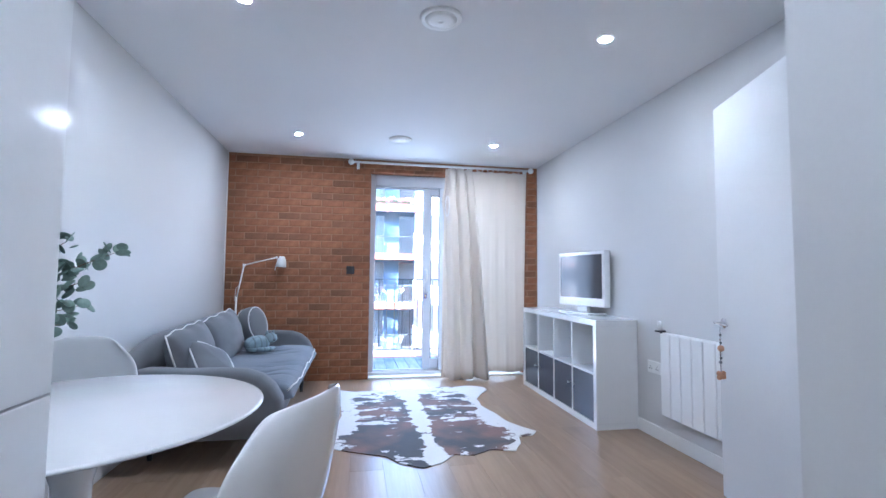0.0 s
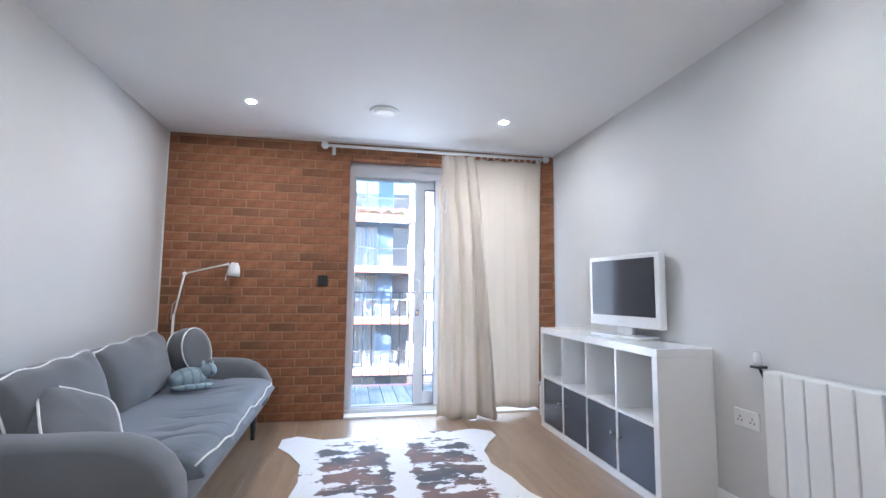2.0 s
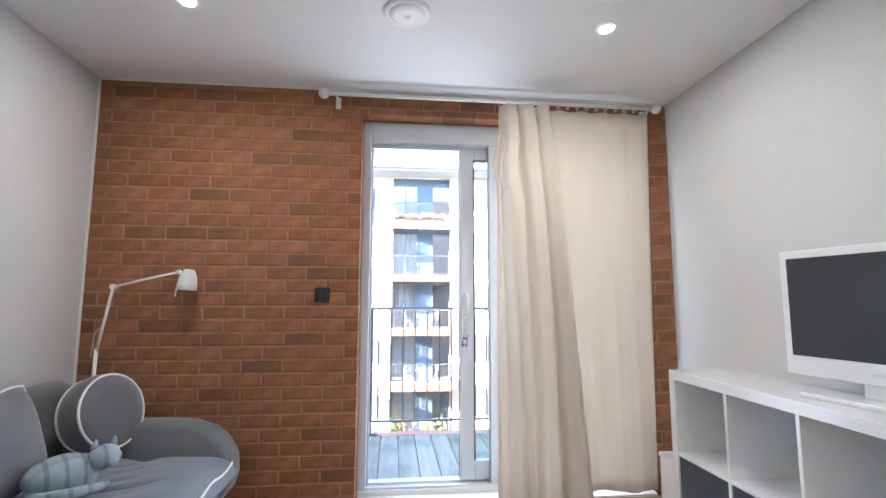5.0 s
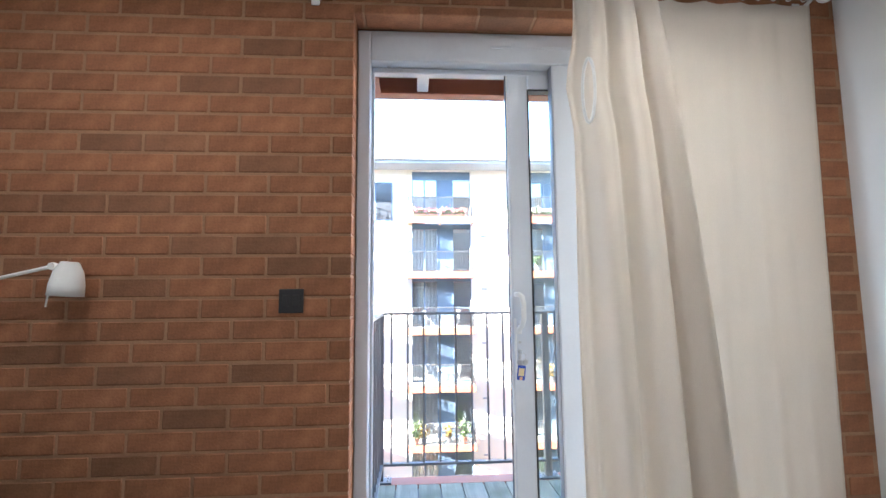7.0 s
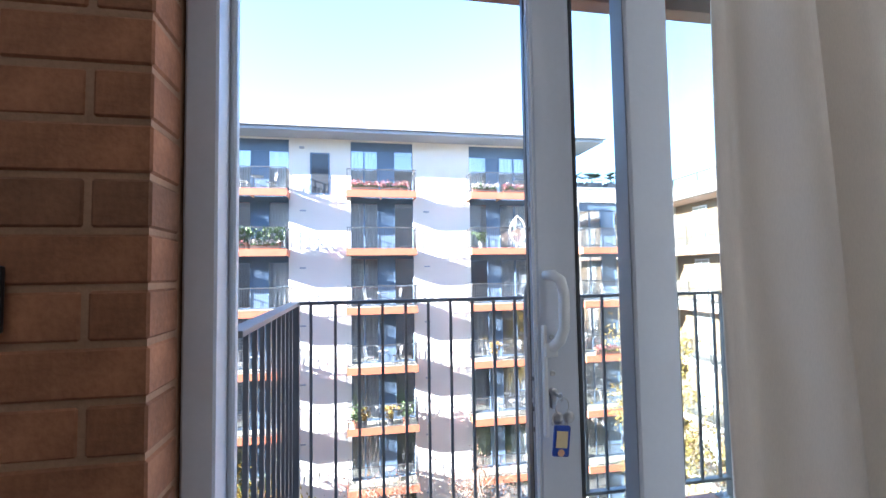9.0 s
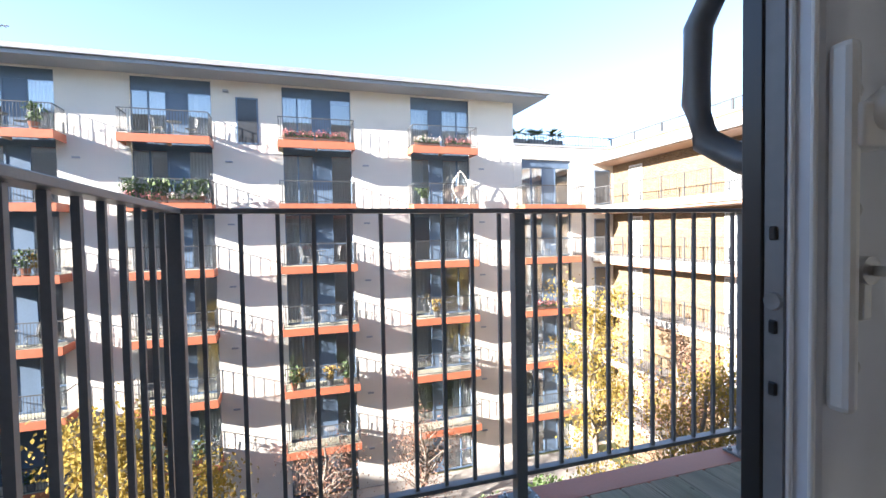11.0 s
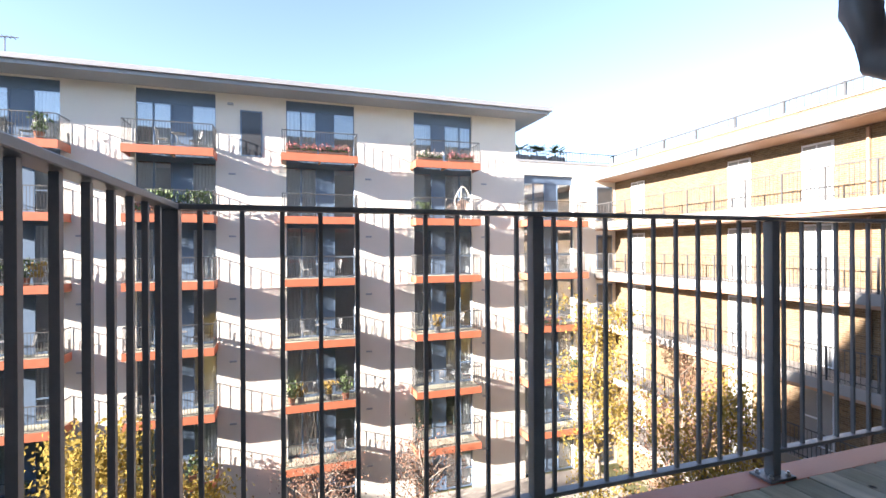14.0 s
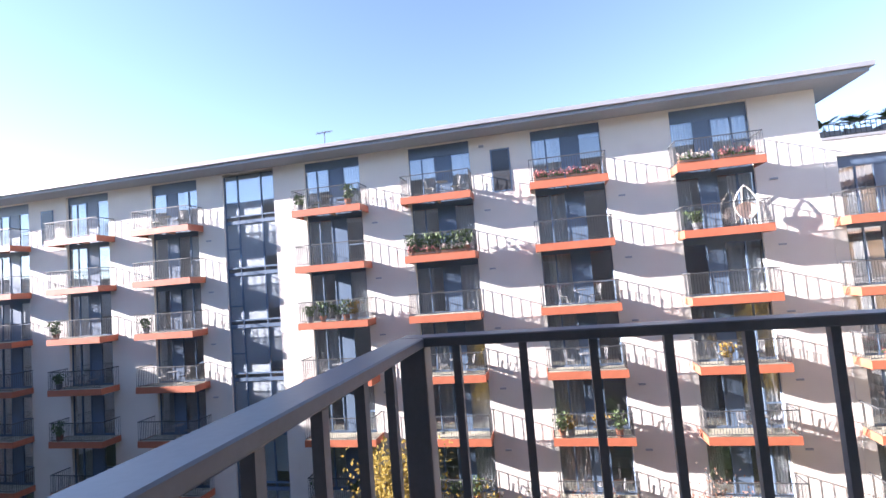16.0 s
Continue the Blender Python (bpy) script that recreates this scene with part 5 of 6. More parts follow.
def downlight(x, y):
    t = thing("downlight", pose(x, y, H), "round recessed ceiling downlight, lit", "light", "ceiling downlights")
    part("trim_ring", lathe(bmesh.new(), [(0.030, -0.004), (0.042, -0.006), (0.045, -0.003), (0.045, 0.0), (0.030, 0.0)], 28), METAL_WHITE, t, "", True)
    part("lamp", lathe(bmesh.new(), [(0.001, -0.0045), (0.029, -0.0045), (0.029, -0.002), (0.001, -0.002)], 24), LAMP_GLOW, t, "glowing lamp face")


for dx, dy in DOWNLIGHTS:
    downlight(dx, dy)


def ceiling_vent(x, y):
    t = thing("ceiling_vent", pose(x, y, H), "round white ceiling air valve", "vent", "ceiling vents")
    part("ring", lathe(bmesh.new(), [(0.085, 0.0), (0.108, 0.0), (0.108, -0.004), (0.100, -0.014), (0.086, -0.012)], 40), METAL_WHITE, t, "", True)
    part("dome", lathe(bmesh.new(), [(0.083, -0.010), (0.080, -0.015), (0.055, -0.020), (0.02, -0.022), (0.0005, -0.0225), (0.0005, -0.002), (0.04, -0.002)], 40), METAL_WHITE, t, "", True)


ceiling_vent(1.752, -0.815)
ceiling_vent(1.762, -2.945)

# ---- the courtyard and the buildings round it ----
GROUND = -12.35
tagged(new("ground", make(boxes([(-600, 600, -600, 900, GROUND - 0.5, GROUND)]), "ground", GRASS)), "rough autumn grass and soil of the courtyard", "", "", "structure")
tagged(new("pavement", make(boxes([(-40, 19.2, 20.5, 24.1, GROUND, GROUND + 0.06), (16.5, 19.2, 0.5, 20.5, GROUND, GROUND + 0.06), (-40, 16.5, 0.5, 4.5, GROUND, GROUND + 0.06)]), "pavement", PAVING)), "pale paving along the buildings", "", "", "structure")

WALL_Y, STOREY, TOP_FLOOR = 24.1, 2.96, 5.47
FLOORS = [TOP_FLOOR - STOREY * k for k in range(6)]
COLS = [(-33.4, -30.2), (-27.2, -24.0), (-20.9, -17.7), (-10.77, -7.52), (-4.75, -1.48), (1.65, 4.96), (8.1, 11.42)]
LINK = (14.65, 17.95)
STAIR = (-15.95, -12.7)
END_X, SOFFIT_Z = 14.12, 8.36


def window_unit(parent, x0, x1, z0, z1, kind, flip=False):
    """A dark framed glazed bay set back in the wall, with panes and far curtains."""
    y = WALL_Y + 0.14
    w = x1 - x0
    head = z1 - (0.62 if kind % 2 == 0 else 0.48)
    shares = (0.0, 0.31, 0.53, 0.79, 1.0) if flip else (0.0, 0.21, 0.43, 0.69, 1.0)
    cuts = [x0 + w * q for q in shares]
    solid = 1 if flip else 2                              # the opaque clad panel between the glazed doors
    vs, fs = quick_boxes([(x0, x1, y, y + 0.1, head, z1)])
    win = part("window", quick_mesh("window", vs, fs, DARK_CLAD), None, parent)
    rows = [("sill", x0, x1, y, y + 0.09, z0, z0 + 0.07)]
    rows += [("mullion", c - 0.035 if c > x0 else c, c + 0.035 if c < x1 else c, y, y + 0.09, z0 + 0.07, head) for c in cuts]
    rows += [("panel", cuts[solid] + 0.035, cuts[solid + 1] - 0.035, y + 0.03, y + 0.08, z0 + 0.07, head)]
    if kind % 3 == 0:
        last = len(cuts) - 2
        rows += [("transom", cuts[last] + 0.035, x1 - 0.035, y + 0.005, y + 0.08, z0 + 1.0, z0 + 1.06)]
    for nm, *r in rows:
        vs, fs = quick_boxes([r])
        part(nm, quick_mesh(nm, vs, fs, DARK_CLAD), None, win)
    for i, (a, b) in enumerate(zip(cuts, cuts[1:])):
        if i == solid:
            continue
        vs, fs = quick_boxes([(a + 0.03, b - 0.03, y + 0.035, y + 0.05, z0 + 0.07, head)])
        part("pane", quick_mesh("pane", vs, fs, FAR_GLASS), None, win).visible_shadow = False
    # curtains hung behind one side of the glass
    k = kind % 4
    for a, b in (((cuts[1], x1),), ((x0, cuts[2]),), ((cuts[2], x1), (x0, x0 + 0.9)), ((x0, x0 + 0.8), (x1 - 1.1, x1)))[k]:
        n = 14
        vs, fs = [], []
        for i in range(n + 1):
            xx = a + 0.05 + (b - a - 0.1) * i / n
            vs += [(xx, y + 0.28 + 0.04 * (i % 2), z0 + 0.05), (xx, y + 0.28 + 0.04 * (i % 2), head)]
        fs = [(2 * i, 2 * i + 2, 2 * i + 3, 2 * i + 1) for i in range(n)]
        part("curtain", quick_mesh("curtain", vs, fs, NET_CURTAIN), None, win)
    return win


def balcony_meshes(w, d=1.2):
    """Shared meshes for one far balcony, from its left front corner."""
    slab = make(boxes([(0.04, w - 0.04, 0.03, d, -0.10, 0.0)]), "slab", DECK)
    fas = make(boxes([(0, w, 0, 0.03, -0.33, 0.02), (0, 0.03, 0.03, d, -0.33, 0.02), (w - 0.03, w, 0.03, d, -0.33, 0.02), (0.03, w - 0.03, 0.03, 0.14, -0.33, -0.315)]), "edge_beam", RED_STEEL)
    j = make(boxes([(w / 2 - 0.04, w / 2 + 0.04, 0.03, d, -0.28, -0.10)]), "joist", BROWN_SOFFIT)
    rows = [(0.02, w - 0.02, 0.02, 0.06, 1.06, 1.10), (0.02, 0.06, 0.06, d, 1.06, 1.10), (w - 0.06, w - 0.02, 0.06, d, 1.06, 1.10), (0.03, w - 0.03, 0.03, 0.05, 0.09, 0.12)]
    n = int(w / 0.115)
    rows += [(0.03 + (w - 0.07) * k / n, 0.044 + (w - 0.07) * k / n, 0.034, 0.048, 0.02 if k % 10 == 0 else 0.12, 1.06) for k in range(n + 1)]
    m = 10
    for x in (0.034, w - 0.046):
        rows += [(x, x + 0.013, 0.05 + (d - 0.08) * k / m, 0.064 + (d - 0.08) * k / m, 0.02, 1.06) for k in range(1, m + 1)]
    vs, fs = quick_boxes(rows)
    return slab, fas, j, quick_mesh("railing", vs, fs, FAR_RAIL)


def apartment_building():
    t = thing("apartment_building", label="six-storey off-white rendered apartment block with dark window bays and red-edged balconies", category="building")
    xs = sorted(COLS + [STAIR])
    rows, x = [], -60.0
    for a, b in xs:
        rows.append((x, a, WALL_Y, WALL_Y + 0.4, GROUND, SOFFIT_Z))
        rows.append((a, b, WALL_Y, WALL_Y + 0.4, SOFFIT_Z - 0.07, SOFFIT_Z))
        x = b
    rows.append((x, END_X, WALL_Y, WALL_Y + 0.4, GROUND, SOFFIT_Z))
    rows.append((END_X - 0.4, END_X, WALL_Y + 0.4, WALL_Y + 12, GROUND, SOFFIT_Z))
    for r in rows:
        part("wall", boxes([r]), RENDER_WHITE, t)
    part("roof", boxes([(-60, END_X + 1.5, WALL_Y - 1.55, WALL_Y + 13, SOFFIT_Z + 0.16, SOFFIT_Z + 0.37), ], 0.01), ROOF_GREY, t, "thin oversailing grey flat roof")
    part("soffit", boxes([(-60, END_X + 1.35, WALL_Y - 1.4, WALL_Y + 12.8, SOFFIT_Z, SOFFIT_Z + 0.16)]), SOFFIT, t, "grey eaves soffit")
    part("back_room_wall", boxes([(-60, END_X - 0.4, WALL_Y + 3.0, WALL_Y + 3.1, GROUND, SOFFIT_Z)]), INTERIOR, t)
    part("room_floors", boxes([(-60, END_X - 0.4, WALL_Y + 0.4, WALL_Y + 3.0, z - 0.3, z) for z in FLOORS]), INTERIOR, t)
    shared = balcony_meshes(3.55)
    wide = balcony_meshes(3.85)
    soffit_lamp = make(boxes([(1.05, 1.75, 0.72, 0.84, -0.17, -0.101)], 0.01), "soffit_light", NET_CURTAIN)
    kind = 0
    for ci, (a, b) in enumerate(COLS):
        for fi, z in enumerate(FLOORS + [GROUND + 0.1]):
            top = SOFFIT_Z - 0.07 if fi == 0 else z + STOREY - 0.0
            kind = (ci * 5 + fi * 3 + (ci * fi) % 4)
            window_unit(t, a, b, z, top, kind, ci in (2, 6))
            if fi < 6:
                bal = part("balcony", (wide if ci in (1, 2, 3) else shared)[0], None, t)
                bal.matrix_basis = pose(a - (0.22 if ci != 2 else 0.3), WALL_Y - 1.2, z)
                for nm, me in zip(("edge_beam", "joist", "railing"), (wide if ci in (1, 2, 3) else shared)[1:]):
                    part(nm, me, None, bal)
                part("soffit_light", soffit_lamp, None, bal, "small pale bulkhead light")
    # stairwell glazing with spandrels
    a, b = STAIR
    for fi, z in enumerate(FLOORS + [GROUND + 0.1]):
        top = SOFFIT_Z - 0.07 if fi == 0 else z + STOREY
        y = WALL_Y + 0.10
        vs, fs = quick_boxes([(a, b, y, y + 0.1, z - 0.12, z + 0.08)])
        win = part("stair_window", quick_mesh("stair_window", vs, fs, DARK_CLAD), None, t)
        rows = [(a, b, y - 0.02, y + 0.12, z + 0.28, z + 0.36)]
        rows += [(c, c + 0.07, y, y + 0.1, z + 0.08, top - 0.12) for c in (a, a + 0.85, a + 2.35, b - 0.07)]
        rows += [(a + 0.07, a + 0.85, y + 0.01, y + 0.09, z + 1.1 + 0.3 * (fi % 2), z + 1.16 + 0.3 * (fi % 2))]
        for r in rows:
            vs, fs = quick_boxes([r])
            part("bar", quick_mesh("bar", vs, fs, DARK_CLAD), None, win)
        for c0, c1 in ((a + 0.07, a + 0.85), (a + 0.92, a + 2.35), (a + 2.42, b - 0.07)):
            vs, fs = quick_boxes([(c0, c1, y + 0.04, y + 0.055, z + 0.08, top - 0.12)])
            part("pane", quick_mesh("pane", vs, fs, FAR_GLASS), None, win).visible_shadow = False
        for c0, c1, lift in ((a + 0.07, a + 0.85, 0.36), (a + 0.92, a + 2.35, 0.36), (a + 2.42, b - 0.07, 0.9)):
            vs, fs = quick_boxes([(c0, c1, y + 0.07, y + 0.085, z + lift, top - 0.14)])
            part("blind", quick_mesh("blind", vs, fs, STAIR_BLIND), None, win)
    # narrow window between two bays, and the one at the far end
    for x0, x1 in ((-0.42, 0.57), (-29.2, -28.2)):
        win = part("narrow_window", boxes([(x0, x1, WALL_Y - 0.03, WALL_Y - 0.004, 5.42, 7.62)], 0.01), DARK_CLAD, t, "narrow dark window")
        part("pane", boxes([(x0 + 0.07, x1 - 0.07, WALL_Y - 0.04, WALL_Y - 0.032, 5.5, 7.55)]), SCREEN, win)
    # small wall vents
    for i, (a, b) in enumerate(COLS):
        for z in FLOORS:
            if i in (2, 3, 4, 5, 6):
                part("vent", boxes([(b + 0.55, b + 0.85, WALL_Y - 0.06, WALL_Y - 0.001, z - 0.95, z - 0.87)]), SOFFIT, t)
    part("wall_light", boxes([(-0.95, -0.70, WALL_Y - 0.16, WALL_Y - 0.001, 7.80, 7.90)], 0.01), SOFFIT, t)


apartment_building()


def aerial():
    bm = bmesh.new()
    tube(bm, [(0, 0, 0), (0, 0, 1.30)], 0.03, 6)
    tube(bm, [(-0.50, 0, 1.27), (0.48, 0, 1.31)], 0.028, 6)
    for k in range(5):
        tube(bm, [(-0.35 + 0.16 * k, -0.2, 1.29), (-0.35 + 0.16 * k, 0.2, 1.29)], 0.016, 5)
    o = new("roof_aerial", make(bm, "roof_aerial", RAIL_GREY))
    o.matrix_world = pose(-9.6, 24.5, SOFFIT_Z + 0.37)
    tagged(o, "thin grey metal aerial standing on the flat roof", "aerial")


aerial()


def west_wing():
    t = thing("west_wing", label="plain off-white rendered wing closing the courtyard", category="building")
    part("wall", boxes([(-58, -42.5, 0.6, 23.9, GROUND, 4.0)]), RENDER_WHITE, t)
    part("roof", boxes([(-58, -42.3, 0.6, 23.9, 4.0, 4.2)]), ROOF_GREY, t)


west_wing()


def link_block():
    t = thing("link_block", label="lower off-white rendered link between the two blocks with one balcony bay", category="building")
    a, b = LINK
    top = 5.98
    for r in ((END_X + 0.01, a, WALL_Y, WALL_Y + 0.4, GROUND, top), (b, 21.6, WALL_Y, WALL_Y + 0.4, GROUND, top), (a, b, WALL_Y, WALL_Y + 0.4, 5.22, top), (END_X + 0.01, 32, WALL_Y + 7.5, WALL_Y + 7.9, GROUND, top)):
        part("wall", boxes([r]), RENDER_WHITE, t)
    part("roof", boxes([(END_X + 0.01, 32, WALL_Y - 0.04, WALL_Y + 8, top, top + 0.12)]), ROOF_GREY, t)
    part("back_room_wall", boxes([(END_X + 0.4, 21, WALL_Y + 3.0, WALL_Y + 3.1, GROUND, top)]), INTERIOR, t)
    part("room_floors", boxes([(END_X + 0.4, 21, WALL_Y + 0.4, WALL_Y + 3.0, z - 0.3, z) for z in FLOORS[1:]]), INTERIOR, t)
    shared = balcony_meshes(3.95)
    for fi, z in enumerate(FLOORS[1:] + [GROUND + 0.1]):
        window_unit(t, a, b, z, z + (STOREY if fi else 2.71), fi * 2 + 1)
        if fi < 5:
            bal = part("balcony", shared[0], None, t)
            bal.matrix_basis = pose(a - 0.45, WALL_Y - 1.2, z)
            for nm, me in zip(("edge_beam", "joist", "railing"), shared[1:]):
                part(nm, me, None, bal)
        win = part("narrow_window", boxes([(19.55, 20.7, WALL_Y - 0.03, WALL_Y - 0.004, z + 0.1, z + 2.2)], 0.01), DARK_CLAD, t)
        part("pane", boxes([(19.63, 20.62, WALL_Y - 0.04, WALL_Y - 0.032, z + 0.18, z + 2.12)]), SCREEN, win)
    rows = [(END_X + 0.3, 21.2, WALL_Y + 0.2, WALL_Y + 0.24, top + 0.72, top + 0.76), (END_X + 0.3, 21.2, WALL_Y + 0.2, WALL_Y + 0.24, top + 0.2, top + 0.23)]
    rows += [(END_X + 0.3 + 0.2 * k, END_X + 0.325 + 0.2 * k, WALL_Y + 0.21, WALL_Y + 0.23, top + 0.12, top + 0.72) for k in range(34)]
    vs, fs = quick_boxes(rows)
    part("roof_railing", quick_mesh("roof_railing", vs, fs, FAR_RAIL), None, t)


link_block()


GALLERY_PANE = surface("pale_reflecting_pane", (0.32, 0.33, 0.33), 0.12, vary=0.15, scale=0.8, bump=0.0)


def gallery_wing():
    """Yellow brick wing with open access galleries; it leans a little off the square."""
    t = thing("gallery_wing", pose(20.95, 24.1, 0, 0, 0, -3.7), "yellow brick apartment wing with open access galleries and thin railings", "building")
    # local frame: the wing runs towards -y, its face looks to -x
    L, out = 34.0, 1.55
    part("wall", boxes([(0, 0.4, -L, -0.0, GROUND, 5.02)]), YELLOW_BRICK, t)
    par = part("parapet", boxes([(-0.35, 0.4, -L, 0.5, 5.54, 6.0)]), YELLOW_BRICK, t)
    part("coping", boxes([(-0.40, 0.45, -L, 0.5, 6.0, 6.06)]), ROOF_GREY, t)
    part("fascia", boxes([(-out, 0.0, -L, 0.1, 5.04, 5.54)], 0.01), CONCRETE, t, "white eaves fascia")
    part("eaves_soffit", boxes([(-out + 0.12, 0.0, -L, 0.05, 5.0, 5.04)]), BROWN_SOFFIT, t)
    rows = [(-0.12, -0.06, -L, 0.4, 6.61, 6.67), (-0.1, -0.06, -L, 0.4, 6.15, 6.19)] + [(-0.09, -0.07, -0.28 * k, -0.28 * k + 0.02, 6.06, 6.62) for k in range(int(L / 0.28))]
    rows += [(-0.12, -0.04, -2.2 * k, -2.2 * k + 0.08, 6.06, 6.68) for k in range(int(L / 2.2))]
    vs, fs = quick_boxes(rows)
    part("roof_railing", quick_mesh("roof_railing", vs, fs, FAR_RAIL), None, t)
    for fi, z in enumerate(FLOORS[1:]):
        g = part("gallery", boxes([(-out, 0.0, -L, 0.05, z - 0.38, z - 0.02)], 0.01), CONCRETE, t, "white gallery slab edge")
        part("gallery_soffit", boxes([(-out + 0.10, 0.0, -L, 0.04, z - 0.50, z - 0.38)]), BROWN_SOFFIT, g)
        rows = [(-out + 0.03, -out + 0.06, -L, 0.0, z + 1.06, z + 1.10), (-out + 0.03, -out + 0.06, -L, 0.0, z + 0.10, z + 0.13), (-out + 0.03, -0.02, -0.02, 0.01, z + 1.06, z + 1.10)]
        rows += [(-out + 0.035, -out + 0.05, -0.15 * k, -0.15 * k + 0.012, z + 0.0, z + 1.06) for k in range(int(L / 0.15))]
        rows += [(-out + 0.02, -out + 0.07, -1.5 * k - 0.05, -1.5 * k, z - 0.1, z + 1.10) for k in range(int(L / 1.5))]
        vs, fs = quick_boxes(rows)
        part("railing", quick_mesh("railing", vs, fs, FAR_RAIL), None, g)
        for k, y in enumerate((-1.6, -8.3, -11.6, -16.2, -20.5, -25.0)):
            w = 1.15
            win = part("gallery_window", boxes([(-0.05, -0.003, y - w, y, z + 0.02, z + 2.25)], 0.01), FRAME_GREY, t)
            for p0, p1, q0, q1 in ((y - w + 0.08, y - w * 0.5 - 0.03, z + 0.1, z + 2.17), (y - w * 0.5 + 0.03, y - 0.08, z + 0.1, z + 1.0), (y - w * 0.5 + 0.03, y - 0.08, z + 1.08, z + 2.17)):
                part("pane", boxes([(-0.065, -0.052, p0, p1, q0, q1)]), GALLERY_PANE, win)
        for y in (-13.9, -22.8):
            part("downpipe", boxes([(-0.12, -0.03, y, y + 0.09, z, z + 2.4)], 0.01), BROWN_SOFFIT, t)


gallery_wing()


# ---- trees of the courtyard ----
YELLOW_CROWN = cloth_through("thin_yellow_leaf", (0.36, 0.27, 0.075), 0.45)


def tree(x, y, height, spread, leaf_mat, n, seed, label, fill=1.0, leaf=0.13):
    rnd = random.Random(seed)
    t = thing("tree", pose(x, y, GROUND), label, "tree", "courtyard trees")
    bm = bmesh.new()
    lean = [Vector((0.12 * math.sin(k * 1.3 + seed), 0.12 * math.cos(k * 1.7 + seed), height * 0.95 * k / 7)) for k in range(8)]
    tube(bm, lean, [0.16 * (1 - k / 8.5) + 0.01 for k in range(8)], 8)
    tips = []
    for k in range(34):
        s = rnd.uniform(0.22, 0.93)
        base = lean[int(s * 7)].lerp(lean[min(7, int(s * 7) + 1)], s * 7 - int(s * 7))
        a, reach = rnd.uniform(0, 6.28), spread * (1.05 - 0.75 * abs(s - 0.45)) * rnd.uniform(0.55, 1.0)
        mid = base + Vector((math.cos(a) * reach * 0.5, math.sin(a) * reach * 0.5, reach * 0.45))
        end = base + Vector((math.cos(a) * reach, math.sin(a) * reach, reach * rnd.uniform(0.5, 1.1)))
        tube(bm, [base, mid, end], [0.05 * (1.1 - s), 0.028 * (1.1 - s) + 0.006, 0.006], 5)
        tips += [(mid, 0.5), (end, 0.75), (mid.lerp(end, 0.5), 0.7)]
        for q in range(3):
            st = mid.lerp(end, rnd.uniform(0, 0.9))
            e2 = st + Vector((rnd.uniform(-1, 1), rnd.uniform(-1, 1), rnd.uniform(0.0, 1))) * reach * 0.35
            tube(bm, [st, e2], [0.012, 0.004], 4)
            tips.append((e2, 0.5))
    part("trunk", bm, BARK, t, "", True)
    vs, fs = [], []
    for _ in range(n):
        c, r = tips[rnd.randrange(len(tips))]
        p = c + Vector((rnd.gauss(0, 1), rnd.gauss(0, 1), rnd.gauss(-0.1, 1))) * r * 0.55 * fill
        s = leaf * rnd.uniform(0.6, 1.3)
        q = Euler((rnd.uniform(0, 6.28), rnd.uniform(0, 6.28), rnd.uniform(0, 6.28))).to_matrix()
        k = len(vs)
        vs += [tuple(p + q @ Vector(v)) for v in ((-s * 0.5, 0, 0), (0, -s * 0.32, 0.02 * s), (s * 0.5, 0, 0.1 * s), (0, s * 0.32, 0.02 * s))]
        fs.append((k, k + 1, k + 2, k + 3))
    part("crown", quick_mesh("crown", vs, fs, leaf_mat), None, t)
    return t


tree(-2.6, 13.5, 9.3, 1.75, YELLOW_CROWN, 7000, 3, "slender birch with thinning bright yellow autumn leaves")
tree(-0.9, 14.6, 7.0, 1.5, YELLOW_CROWN, 3500, 9, "smaller birch with thinning yellow autumn leaves")
tree(14.2, 17.0, 11.0, 2.2, YELLOW_CROWN, 7000, 5, "tall birch with sparse yellow autumn leaves")
tree(15.6, 12.6, 8.2, 2.4, YELLOW_CROWN, 6500, 11, "birch with sparse yellow autumn leaves")
tree(17.0, 15.2, 9.6, 2.3, RED_LEAF, 5200, 14, "nearly bare tree with russet twigs and few leaves", leaf=0.10)
tree(7.5, 20.6, 4.6, 1.7, RED_LEAF, 2600, 21, "small bare russet shrub-like tree", leaf=0.09)
tree(3.0, 20.8, 4.2, 1.6, RED_LEAF, 2200, 25, "small bare russet shrub-like tree", leaf=0.09)


def shrubs():
    rnd = random.Random(8)
    vs, fs = [], []
    for cx, cy, r in [(10.5, 18.5, 1.6), (12.5, 15.0, 1.8), (13.5, 19.5, 1.4), (15.8, 18.8, 1.6), (-2.0, 20.0, 1.3), (5.0, 19.6, 1.1), (-8.5, 19.5, 1.5), (16.0, 9.0, 1.8), (11.0, 10.0, 1.7)]:
        for _ in range(1700):
            d = Vector((rnd.gauss(0, 1), rnd.gauss(0, 1), abs(rnd.gauss(0, 0.8))))
            d = d.normalized() * r * rnd.uniform(0.5, 1.0) * (1 + 0.25 * noise.noise(d * 1.7 + Vector((cx, cy, 0))))
            p = Vector((cx, cy, GROUND)) + d
            q = Euler((rnd.uniform(0, 6.28), rnd.uniform(0, 6.28), 0)).to_matrix()
            s, k = 0.16 * rnd.uniform(0.6, 1.3), len(vs)
            vs += [tuple(p + q @ Vector(v)) for v in ((-s * 0.5, 0, 0), (0, -s * 0.35, 0), (s * 0.5, 0, 0.1 * s), (0, s * 0.35, 0))]
            fs.append((k, k + 1, k + 2, k + 3))
    o = new("shrubs", quick_mesh("shrubs", vs, fs, GREEN_LEAF))
    tagged(o, "low green garden shrubs in the courtyard beds", "shrub", "", "stuff")


shrubs()


